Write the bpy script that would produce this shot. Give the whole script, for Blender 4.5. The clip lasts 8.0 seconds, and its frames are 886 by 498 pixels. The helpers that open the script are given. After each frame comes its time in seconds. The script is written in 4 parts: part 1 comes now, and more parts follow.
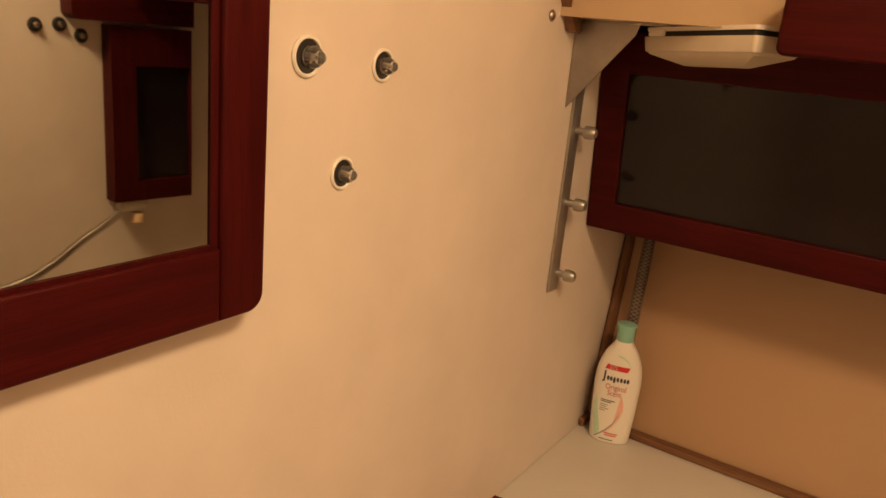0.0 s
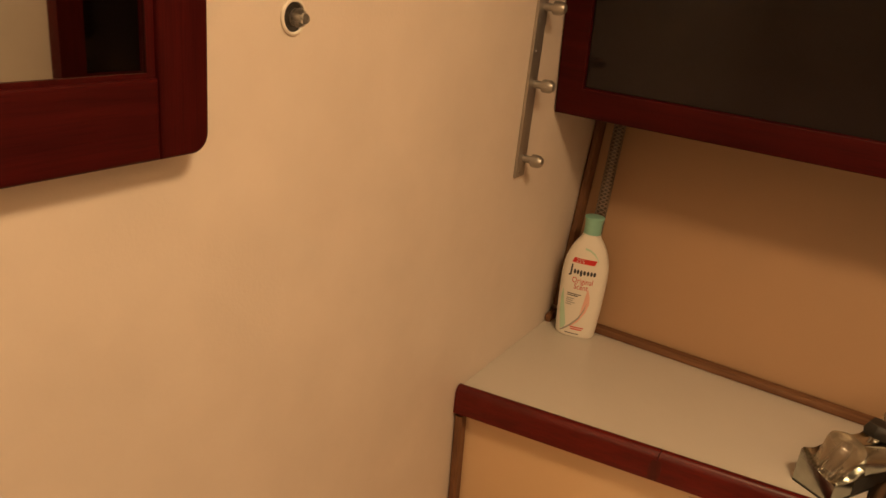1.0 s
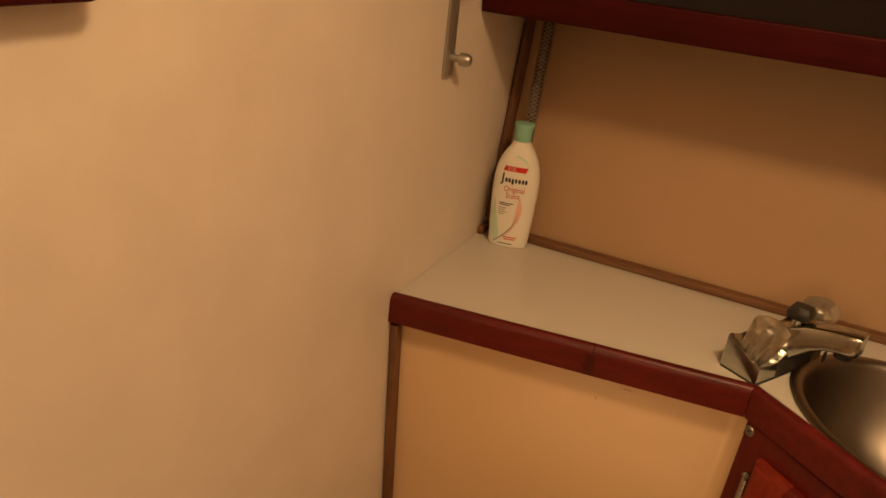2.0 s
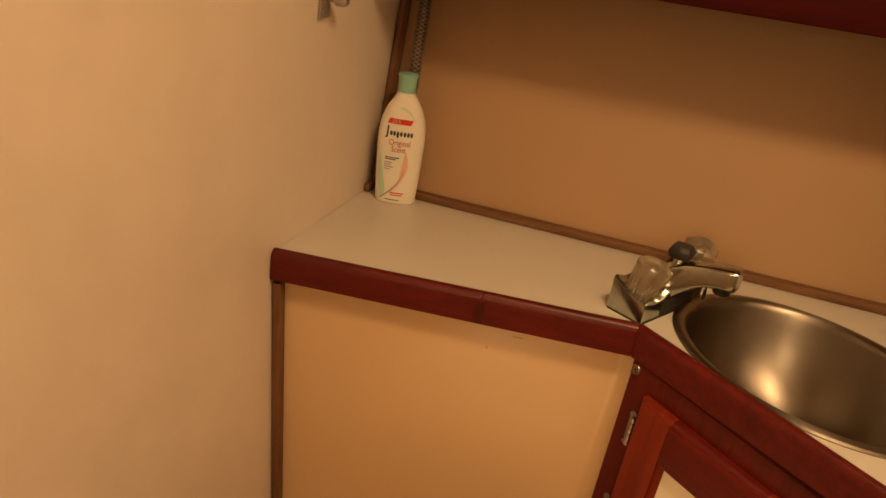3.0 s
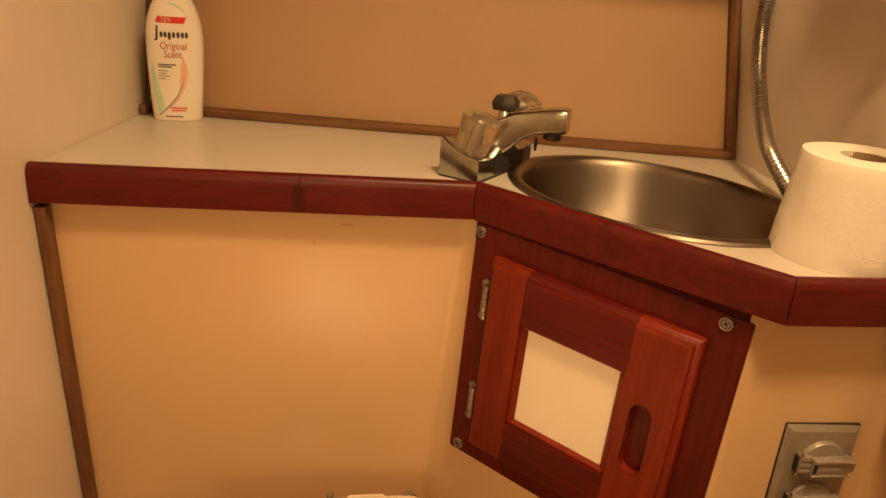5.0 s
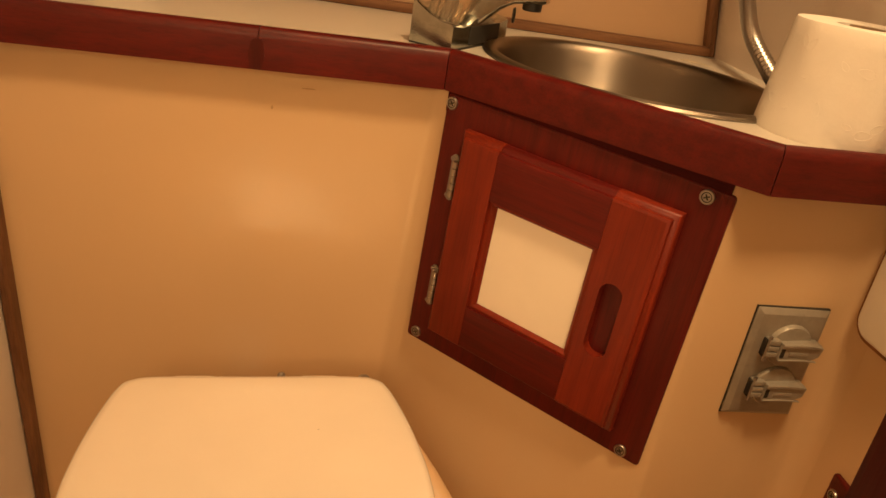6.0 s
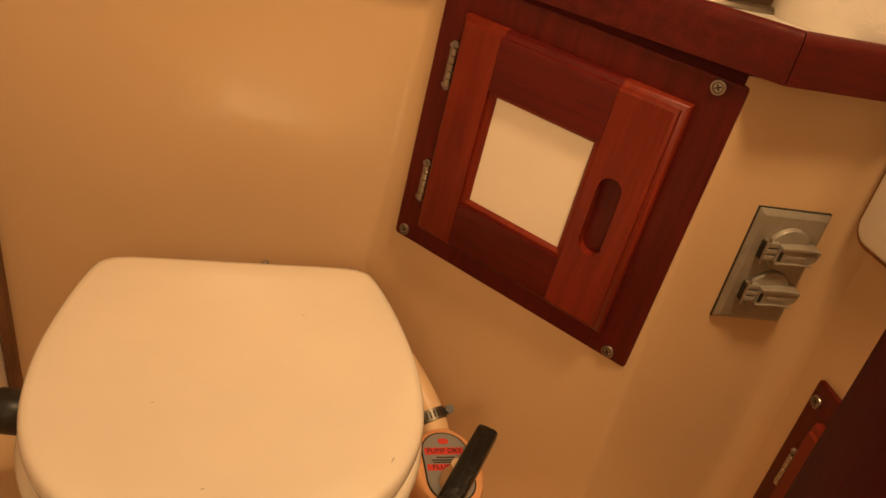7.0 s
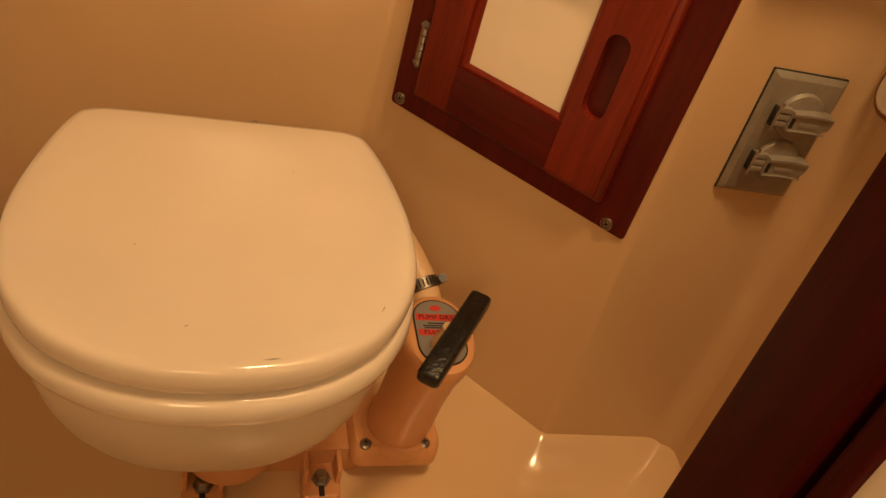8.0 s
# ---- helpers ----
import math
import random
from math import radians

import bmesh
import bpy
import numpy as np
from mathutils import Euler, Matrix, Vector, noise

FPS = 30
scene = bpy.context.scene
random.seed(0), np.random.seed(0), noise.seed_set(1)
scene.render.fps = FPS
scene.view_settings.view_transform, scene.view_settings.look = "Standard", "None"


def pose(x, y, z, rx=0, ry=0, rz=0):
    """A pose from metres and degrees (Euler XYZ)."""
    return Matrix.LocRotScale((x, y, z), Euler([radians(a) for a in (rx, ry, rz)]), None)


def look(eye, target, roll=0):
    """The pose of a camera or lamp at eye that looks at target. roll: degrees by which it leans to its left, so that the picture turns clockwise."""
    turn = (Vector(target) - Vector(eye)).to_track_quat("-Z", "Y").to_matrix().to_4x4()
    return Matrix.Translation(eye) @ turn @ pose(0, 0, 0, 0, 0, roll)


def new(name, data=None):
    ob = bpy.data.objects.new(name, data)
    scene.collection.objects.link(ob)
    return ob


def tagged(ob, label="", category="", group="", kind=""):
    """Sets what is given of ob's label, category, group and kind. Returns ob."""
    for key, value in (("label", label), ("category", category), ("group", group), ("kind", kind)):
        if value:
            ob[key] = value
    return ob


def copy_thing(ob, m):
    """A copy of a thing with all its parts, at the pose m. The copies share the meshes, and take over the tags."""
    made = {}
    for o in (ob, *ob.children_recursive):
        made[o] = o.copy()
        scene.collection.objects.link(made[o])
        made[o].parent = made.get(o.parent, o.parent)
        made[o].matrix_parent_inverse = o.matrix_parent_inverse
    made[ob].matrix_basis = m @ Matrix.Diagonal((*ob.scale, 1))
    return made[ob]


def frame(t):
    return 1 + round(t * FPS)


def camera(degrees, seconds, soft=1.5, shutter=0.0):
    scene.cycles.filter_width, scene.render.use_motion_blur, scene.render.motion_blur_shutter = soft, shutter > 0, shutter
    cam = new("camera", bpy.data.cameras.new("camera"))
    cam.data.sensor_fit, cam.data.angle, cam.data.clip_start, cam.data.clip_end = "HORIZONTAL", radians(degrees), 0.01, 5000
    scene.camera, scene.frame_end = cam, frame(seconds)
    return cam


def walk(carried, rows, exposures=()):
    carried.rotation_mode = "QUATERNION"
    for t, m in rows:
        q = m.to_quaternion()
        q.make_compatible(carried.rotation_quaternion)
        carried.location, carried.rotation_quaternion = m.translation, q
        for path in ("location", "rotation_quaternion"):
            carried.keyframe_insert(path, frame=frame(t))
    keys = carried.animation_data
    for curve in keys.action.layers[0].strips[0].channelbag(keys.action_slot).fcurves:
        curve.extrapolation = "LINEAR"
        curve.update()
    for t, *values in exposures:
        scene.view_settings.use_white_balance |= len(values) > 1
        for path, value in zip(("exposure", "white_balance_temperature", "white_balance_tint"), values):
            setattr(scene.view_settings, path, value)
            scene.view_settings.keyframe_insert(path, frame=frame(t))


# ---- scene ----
cam = camera(61.2, 8.0)
PATH = [
    (0, (0.4, -1.071, 1.318), (-0.647, 0.54, 0.764), 5.5),
    (0.5, (0.4, -1.062, 1.282), (-0.588, 0.557, 0.648), 5.4),
    (1, (0.409, -1.059, 1.251), (-0.529, 0.558, 0.539), 6.2),
    (1.5, (0.416, -1.058, 1.218), (-0.447, 0.567, 0.435), 6.1),
    (1.7, (0.413, -1.059, 1.206), (-0.406, 0.578, 0.401), 6.1),
    (2.8, (0.429, -1.047, 1.141), (-0.102, 0.705, 0.335), 8.3),
    (3, (0.43, -1.04, 1.132), (-0.053, 0.724, 0.323), 8.4),
    (3.5, (0.432, -1.041, 1.082), (0.129, 0.792, 0.34), 8.0),
    (4, (0.424, -1.031, 1.034), (0.278, 0.833, 0.322), 6.6),
    (4.2, (0.426, -1.023, 1.013), (0.307, 0.845, 0.308), 6.0),
    (5.3, (0.425, -0.993, 0.918), (0.479, 0.865, 0.18), 5.7),
    (5.5, (0.42, -0.99, 0.9), (0.51, 0.858, 0.14), 6.9),
    (6, (0.419, -0.986, 0.859), (0.564, 0.822, 0.016), 9.0),
    (6.5, (0.414, -0.987, 0.831), (0.607, 0.785, -0.076), 10.9),
    (7, (0.414, -0.985, 0.806), (0.638, 0.744, -0.174), 12.8),
    (7.5, (0.418, -0.99, 0.775), (0.684, 0.693, -0.273), 14.4),
    (8, (0.425, -0.994, 0.747), (0.698, 0.622, -0.399), 15.5),
]
walk(cam, [(t, look(eye, target, roll)) for t, eye, target, roll in PATH], [(0.0, -0.14, 5950, 10), (1.5, -0.45, 6350, 10), (3.5, -0.16, 6850, 10), (5.5, 0.16, 6900, 10), (6.5, 0.02, 6550, 10), (7.0, -0.06, 6550, 10), (8.0, -0.28, 6800, 10)])

# ---- light ----
world = bpy.data.worlds.new("world")
scene.world = world
world.use_nodes = True
world.node_tree.nodes["Background"].inputs[0].default_value = (1.0, 0.75, 0.5, 1)
world.node_tree.nodes["Background"].inputs[1].default_value = 0.02
LAMP = (1.0, 0.64, 0.31)


def area_lamp(name, eye, target, size, watts, spread=180):
    data = bpy.data.lights.new(name, "AREA")
    data.shape, data.size, data.energy, data.color = "DISK", size, watts, LAMP
    data.spread = radians(spread)
    ob = new(name, data)
    ob.matrix_world = look(eye, target)
    return ob


area_lamp("cabin_lamp", (0.67, -0.85, 1.80), (0.98, -1.00, 0.7), 0.24, 16.0)
area_lamp("saloon_lamp", (0.40, -1.72, 1.14), (0.80, -0.20, 0.42), 0.34, 1.1, 62)  # shaded light coming in by the doorway


# ---- materials ----
def base_mat(name, rough=0.5, metal=0.0, spec=0.5):
    m = bpy.data.materials.new(name)
    m.use_nodes = True
    b = m.node_tree.nodes["Principled BSDF"]
    b.inputs["Roughness"].default_value = rough
    b.inputs["Metallic"].default_value = metal
    b.inputs["Specular IOR Level"].default_value = spec
    return m, m.node_tree, b


def noise_node(nt, scale, stretch=(1, 1, 1), detail=4.0, rough=0.55, turn=(0, 0, 0)):
    co = nt.nodes.new("ShaderNodeTexCoord")
    mp = nt.nodes.new("ShaderNodeMapping")
    mp.inputs["Scale"].default_value = stretch
    mp.inputs["Rotation"].default_value = turn
    n = nt.nodes.new("ShaderNodeTexNoise")
    n.inputs["Scale"].default_value, n.inputs["Detail"].default_value, n.inputs["Roughness"].default_value = scale, detail, rough
    nt.links.new(co.outputs["Object"], mp.inputs[0])
    nt.links.new(mp.outputs[0], n.inputs["Vector"])
    return n


def ramp_node(nt, src, stops):
    r = nt.nodes.new("ShaderNodeValToRGB")
    while len(r.color_ramp.elements) < len(stops):
        r.color_ramp.elements.new(0.5)
    for e, (p, c) in zip(r.color_ramp.elements, stops):
        e.position, e.color = p, (*c, 1)
    nt.links.new(src, r.inputs[0])
    return r


def bump_node(nt, b, src, strength, distance=0.002):
    k = nt.nodes.new("ShaderNodeBump")
    k.inputs["Strength"].default_value, k.inputs["Distance"].default_value = strength, distance
    nt.links.new(src, k.inputs["Height"])
    nt.links.new(k.outputs[0], b.inputs["Normal"])


def mixed(nt, a, c, fac, mode="MIX"):
    x = nt.nodes.new("ShaderNodeMix")
    x.data_type, x.blend_type = "RGBA", mode
    for sock, v in ((x.inputs[0], fac), (x.inputs[6], a), (x.inputs[7], c)):
        if isinstance(v, (int, float)):
            sock.default_value = v
        elif isinstance(v, tuple):
            sock.default_value = (*v, 1)
        else:
            nt.links.new(v, sock)
    return x.outputs[2]


def plain(name, col, rough=0.5, metal=0.0, vary=0.06, scale=18.0, bump=0.0, fine=180.0, spec=0.5, coat=0.0, stain=0.0, stain_col=(0.3, 0.2, 0.1), sheen=0.2):
    """A painted, moulded or metal surface with soft cloudiness, fine grain and a few stains."""
    m, nt, b = base_mat(name, rough, metal, spec)
    n = noise_node(nt, scale)
    lo, hi = tuple(v * (1 - vary) for v in col), tuple(min(1, v * (1 + vary)) for v in col)
    out = ramp_node(nt, n.outputs[0], [(0.3, lo), (0.7, hi)]).outputs[0]
    if stain:
        s = noise_node(nt, scale * 2.7, detail=6)
        f = ramp_node(nt, s.outputs[0], [(0.62, (0, 0, 0)), (0.78, (stain, stain, stain))])
        out = mixed(nt, out, stain_col, f.outputs[0])
    nt.links.new(out, b.inputs["Base Color"])
    g = noise_node(nt, fine, detail=2)
    rr = nt.nodes.new("ShaderNodeMapRange")
    rr.inputs[3].default_value, rr.inputs[4].default_value = max(0.02, rough * (1 - sheen)), min(1, rough * (1 + sheen))
    nt.links.new(n.outputs[0], rr.inputs[0])
    nt.links.new(rr.outputs[0], b.inputs["Roughness"])
    if bump:
        bump_node(nt, b, g.outputs[0], bump)
    b.inputs["Coat Weight"].default_value = coat
    b.inputs["Coat Roughness"].default_value = 0.15
    return m


def wood(name, dark, light, axis, rough=0.42, coat=0.10, spec=0.28):
    """Varnished timber with its grain along one axis."""
    m, nt, b = base_mat(name, rough, 0.0, spec)
    st = [26, 26, 26]
    st["xyz".index(axis)] = 1.6
    n = noise_node(nt, 4.0, tuple(st), detail=8, rough=0.62)
    big = noise_node(nt, 7.0, detail=3)
    fine_st = [260, 260, 260]
    fine_st["xyz".index(axis)] = 9
    pores = noise_node(nt, 2.2, tuple(fine_st), detail=3)
    mid = tuple((p + q) / 2 for p, q in zip(dark, light))
    col = ramp_node(nt, n.outputs[0], [(0.28, dark), (0.5, mid), (0.72, light)]).outputs[0]
    por = ramp_node(nt, pores.outputs[0], [(0.34, (0.72, 0.68, 0.68)), (0.50, (1, 1, 1))]).outputs[0]
    col = mixed(nt, col, por, 0.7, "MULTIPLY")
    cloud = ramp_node(nt, big.outputs[0], [(0.3, (0.80, 0.76, 0.76)), (0.7, (1.08, 1.08, 1.08))]).outputs[0]
    col = mixed(nt, col, cloud, 0.8, "MULTIPLY")
    nt.links.new(col, b.inputs["Base Color"])
    bump_node(nt, b, pores.outputs[0], 0.25, 0.0006)
    b.inputs["Coat Weight"].default_value = coat
    b.inputs["Coat Roughness"].default_value = 0.3
    return m


MAHOG_D, MAHOG_L = (0.068, 0.0034, 0.0026), (0.128, 0.0084, 0.0052)
mahogany = {a: wood("mahogany_" + a, MAHOG_D, MAHOG_L, a) for a in "xyz"}
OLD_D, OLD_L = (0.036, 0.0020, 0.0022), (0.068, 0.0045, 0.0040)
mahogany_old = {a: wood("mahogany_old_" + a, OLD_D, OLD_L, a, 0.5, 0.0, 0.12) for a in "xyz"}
RED_D, RED_L = (0.140, 0.0135, 0.0050), (0.225, 0.0250, 0.0085)
mahogany_light = {a: wood("mahogany_light_" + a, RED_D, RED_L, a) for a in "xyz"}
teak = {a: wood("teak_" + a, (0.13, 0.060, 0.030), (0.24, 0.12, 0.058), a, 0.55, 0.0) for a in "xyz"}
laminate = plain("white_laminate", (0.74, 0.655, 0.575), 0.42, vary=0.045, bump=0.08, fine=300, scale=10)
worktop = plain("worktop_laminate", (0.60, 0.565, 0.51), 0.34, vary=0.02, bump=0.04, fine=500, scale=9, stain=0.10, stain_col=(0.55, 0.48, 0.38))
gelcoat = plain("cream_gelcoat", (0.70, 0.500, 0.300), 0.15, vary=0.025, scale=3, bump=0.05, fine=11, sheen=0.05, spec=0.6)
vinyl = plain("tan_vinyl", (0.41, 0.257, 0.143), 0.55, vary=0.04, scale=4, bump=0.18, fine=520)
deck_paint = plain("deckhead_vinyl", (0.54, 0.405, 0.25), 0.55, vary=0.04, scale=7, bump=0.12, fine=300)
steel = plain("brushed_steel", (0.46, 0.43, 0.40), 0.30, 1.0, vary=0.08, scale=30, bump=0.03, fine=600)
sink_steel = plain("satin_sink_steel", (0.285, 0.245, 0.205), 0.38, 1.0, vary=0.05, scale=9, bump=0.015, fine=420, sheen=0.1)
_b = sink_steel.node_tree.nodes["Principled BSDF"]
_b.inputs["Anisotropic Rotation"].default_value = 0.25
_b.inputs["Anisotropic"].default_value = 0.75  # spun metal: the highlight runs across the rings
_t = sink_steel.node_tree.nodes.new("ShaderNodeTangent")
_t.direction_type, _t.axis = "RADIAL", "Z"
sink_steel.node_tree.links.new(_t.outputs[0], _b.inputs["Tangent"])
satin_steel = plain("satin_grey_steel", (0.42, 0.40, 0.37), 0.40, 0.75, vary=0.08, scale=40, bump=0.03, fine=500)
dull_steel = plain("dull_steel", (0.36, 0.34, 0.32), 0.42, 1.0, vary=0.10, scale=40)
chrome = plain("worn_chrome", (0.45, 0.46, 0.42), 0.17, 1.0, vary=0.16, scale=60, bump=0.05, fine=300, stain=0.4, stain_col=(0.34, 0.33, 0.29))
black_plastic = plain("black_plastic", (0.018, 0.017, 0.016), 0.38, vary=0.2, scale=90, bump=0.08, fine=300)
black_worn = plain("scuffed_black_plastic", (0.011, 0.0105, 0.010), 0.34, vary=0.25, scale=85, bump=0.35, fine=190, stain=0.45, stain_col=(0.40, 0.37, 0.33))
dark_hole = plain("dark_recess", (0.02, 0.017, 0.014), 0.7, vary=0.2)
white_plastic = plain("white_plastic", (0.80, 0.75, 0.66), 0.36, vary=0.03, scale=25, bump=0.02)
aged_plastic = plain("aged_white_plastic", (0.62, 0.56, 0.45), 0.42, vary=0.05, scale=25)
china = plain("glossy_white_enamel", (0.84, 0.755, 0.645), 0.09, vary=0.02, scale=12, coat=0.3)
bowl_china = plain("white_china", (0.74, 0.67, 0.57), 0.30, vary=0.02, scale=14)
salmon = plain("salmon_plastic", (0.68, 0.345, 0.165), 0.33, vary=0.06, scale=16, bump=0.05, fine=120, stain=0.15, stain_col=(0.5, 0.2, 0.08))
hose_cream = plain("cream_hose", (0.70, 0.48, 0.28), 0.40, vary=0.05, scale=30)
paper = plain("tissue_paper", (0.90, 0.86, 0.79), 0.95, vary=0.015, scale=60, bump=0.14, fine=170, spec=0.1)
card = plain("cardboard", (0.36, 0.25, 0.15), 0.9, vary=0.1, scale=60)
bottle_white = plain("bottle_plastic", (0.80, 0.77, 0.70), 0.34, vary=0.01, scale=20)
cap_green = plain("mint_plastic", (0.28, 0.56, 0.46), 0.42, vary=0.04, scale=60)
ink_red = plain("red_ink", (0.62, 0.03, 0.03), 0.4, vary=0.04)
ink_dark = plain("dark_ink", (0.05, 0.05, 0.06), 0.45, vary=0.05)
ink_grey = plain("grey_ink", (0.34, 0.35, 0.33), 0.45, vary=0.05)
ink_mint = plain("mint_ink", (0.50, 0.72, 0.56), 0.4, vary=0.04)
ink_pink = plain("coral_ink", (0.82, 0.50, 0.40), 0.4, vary=0.05)
label_grey = plain("pump_label_grey", (0.24, 0.23, 0.22), 0.4, vary=0.05)
clamp_steel = plain("tarnished_clamp_steel", (0.20, 0.18, 0.15), 0.40, 1.0, vary=0.15, scale=60)
lid_scuff = plain("grey_scuff", (0.42, 0.38, 0.33), 0.5, vary=0.25, scale=300)
label_red = plain("pump_label_red", (0.60, 0.05, 0.04), 0.4, vary=0.05)
grout = plain("brown_caulk", (0.26, 0.11, 0.045), 0.7, vary=0.25, scale=80)
metal_cover = plain("grey_painted_metal", (0.335, 0.31, 0.265), 0.40, 0.35, vary=0.10, scale=70, bump=0.10, fine=260, stain=0.3, stain_col=(0.2, 0.17, 0.14))
panel_white = plain("door_inset_white", (0.86, 0.775, 0.65), 0.42, vary=0.02, scale=20)


def glass_mat(name, col, rough, trans):
    m, nt, b = base_mat(name, rough)
    n = noise_node(nt, 40)
    c = ramp_node(nt, n.outputs[0], [(0.3, tuple(v * 0.92 for v in col)), (0.7, col)])
    nt.links.new(c.outputs[0], b.inputs["Base Color"])
    b.inputs["Transmission Weight"].default_value = trans
    b.inputs["IOR"].default_value = 1.49
    return m


acrylic = glass_mat("frosted_acrylic", (0.86, 0.73, 0.56), 0.20, 0.88)
bulb_glass = glass_mat("clear_glass", (0.95, 0.93, 0.90), 0.03, 0.94)
mirror_mat, _nt, _b = base_mat("mirror_silver", 0.02, 1.0)
_n = noise_node(_nt, 9)
_nt.links.new(ramp_node(_nt, _n.outputs[0], [(0.3, (0.52, 0.52, 0.47)), (0.7, (0.56, 0.56, 0.51))]).outputs[0], _b.inputs["Base Color"])
smoked, _nt, _b = base_mat("smoked_acrylic", 0.04, 0.0, 0.32)
_n = noise_node(_nt, 11)
_nt.links.new(ramp_node(_nt, _n.outputs[0], [(0.3, (0.0125, 0.0090, 0.0100)), (0.7, (0.0170, 0.0125, 0.0135))]).outputs[0], _b.inputs["Base Color"])


# ---- mesh tools ----
def mesh_object(name, bm, mat, smooth=True, angle=40):
    bmesh.ops.recalc_face_normals(bm, faces=bm.faces)
    me = bpy.data.meshes.new(name)
    if smooth:
        for e in bm.edges:
            e.smooth = not (len(e.link_faces) == 2 and e.calc_face_angle(0) > radians(angle))
        for f in bm.faces:
            f.smooth = True
    bm.to_mesh(me)
    bm.free()
    me.materials.append(mat)
    return new(name, me)


def part(name, bm, mat, parent, label="", smooth=True):
    ob = mesh_object(name, bm, mat, smooth)
    ob.parent = parent
    return tagged(ob, label)


def thing(name, label, category, group="", m=None, kind=""):
    ob = new(name)
    ob.empty_display_size = 0.05
    if m is not None:
        ob.matrix_basis = m
    return tagged(ob, label, category, group, kind)


def single(name, bm, mat, label, category, kind="", group=""):
    return tagged(mesh_object(name, bm, mat), label, category, group, kind)


def box(x0, x1, y0, y1, z0, z1, bev=0.0, seg=2):
    bm = bmesh.new()
    bmesh.ops.create_cube(bm, size=1)
    for v in bm.verts:
        v.co = Vector(((x0 + x1) / 2 + v.co.x * (x1 - x0), (y0 + y1) / 2 + v.co.y * (y1 - y0), (z0 + z1) / 2 + v.co.z * (z1 - z0)))
    if bev:
        bmesh.ops.bevel(bm, geom=list(bm.edges), offset=bev, segments=seg, profile=0.6, affect="EDGES")
    return bm


def rounded(pts, radii, seg=6):
    """A polygon whose corners are rounded by the given radii."""
    out, n = [], len(pts)
    for i in range(n):
        p, a, b = Vector(pts[i]), Vector(pts[i - 1]), Vector(pts[(i + 1) % n])
        r = radii[i] if isinstance(radii, (list, tuple)) else radii
        if r <= 0:
            out.append((p.x, p.y))
            continue
        d1, d2 = (a - p).normalized(), (b - p).normalized()
        half = d1.angle(d2) / 2
        back = r / math.tan(half)
        c = p + (d1 + d2).normalized() * (r / math.sin(half))
        s, e = p + d1 * back - c, p + d2 * back - c
        a0 = math.atan2(s.y, s.x)
        da = (math.atan2(e.y, e.x) - a0 + math.pi) % (2 * math.pi) - math.pi
        for k in range(seg + 1):
            t = a0 + da * k / seg
            out.append((c.x + r * math.cos(t), c.y + r * math.sin(t)))
    return out


def circle(cx, cy, r, n=32, ry=None):
    return [(cx + r * math.cos(2 * math.pi * k / n), cy + (ry or r) * math.sin(2 * math.pi * k / n)) for k in range(n)]


def plate(outer, z0, z1, holes=(), bev=0.0):
    """A flat plate with any outline in x and y, with holes through it."""
    bm = bmesh.new()
    edges = []
    for ring in (outer, *holes):
        vs = [bm.verts.new((x, y, z1)) for x, y in ring]
        edges += [bm.edges.new((vs[k], vs[(k + 1) % len(vs)])) for k in range(len(vs))]
    bmesh.ops.triangle_fill(bm, use_beauty=True, use_dissolve=True, edges=edges)
    got = bmesh.ops.extrude_face_region(bm, geom=list(bm.faces))
    for v in got["geom"]:
        if isinstance(v, bmesh.types.BMVert):
            v.co.z = z0
    bmesh.ops.recalc_face_normals(bm, faces=bm.faces)
    if bev:
        rim = [e for e in bm.edges if len(e.link_faces) == 2 and e.calc_face_angle(0) > radians(60) and abs(e.verts[0].co.z - z1) < 1e-6 and abs(e.verts[1].co.z - z1) < 1e-6]
        bmesh.ops.bevel(bm, geom=rim, offset=bev, segments=3, profile=0.6, affect="EDGES")
    return bm


def turned(bm, m):
    bmesh.ops.transform(bm, matrix=m, verts=bm.verts)
    return bm


def joined(*bms):
    out = bmesh.new()
    for b in bms:
        me = bpy.data.meshes.new("tmp")
        b.to_mesh(me)
        b.free()
        out.from_mesh(me)
        bpy.data.meshes.remove(me)
    return out


def loft(rings, cap0=True, cap1=True, closed=True):
    """A skin over rings of equally many 3D points."""
    bm = bmesh.new()
    rows = [[bm.verts.new(p) for p in ring] for ring in rings]
    n = len(rows[0])
    for a, b in zip(rows, rows[1:]):
        for k in range(n if closed else n - 1):
            bm.faces.new((a[k], a[(k + 1) % n], b[(k + 1) % n], b[k]))
    if cap0:
        bm.faces.new(rows[0][::-1])
    if cap1:
        bm.faces.new(rows[-1])
    return bm


def lathe(profile, n=32, cap0=True, cap1=True):
    """A turned body about z from (radius, z) pairs."""
    return loft([[(r * math.cos(2 * math.pi * k / n), r * math.sin(2 * math.pi * k / n), z) for k in range(n)] for r, z in profile], cap0, cap1)


def smooth_line(pts, steps):
    """Catmull-Rom through the points."""
    p = [Vector(v) for v in pts]
    p = [2 * p[0] - p[1], *p, 2 * p[-1] - p[-2]]
    out = []
    for i in range(1, len(p) - 2):
        for k in range(steps):
            t = k / steps
            out.append(0.5 * (2 * p[i] + (p[i + 1] - p[i - 1]) * t + (2 * p[i - 1] - 5 * p[i] + 4 * p[i + 1] - p[i + 2]) * t * t + (3 * p[i] - p[i - 1] - 3 * p[i + 1] + p[i + 2]) * t**3))
    out.append(p[-2])
    return out


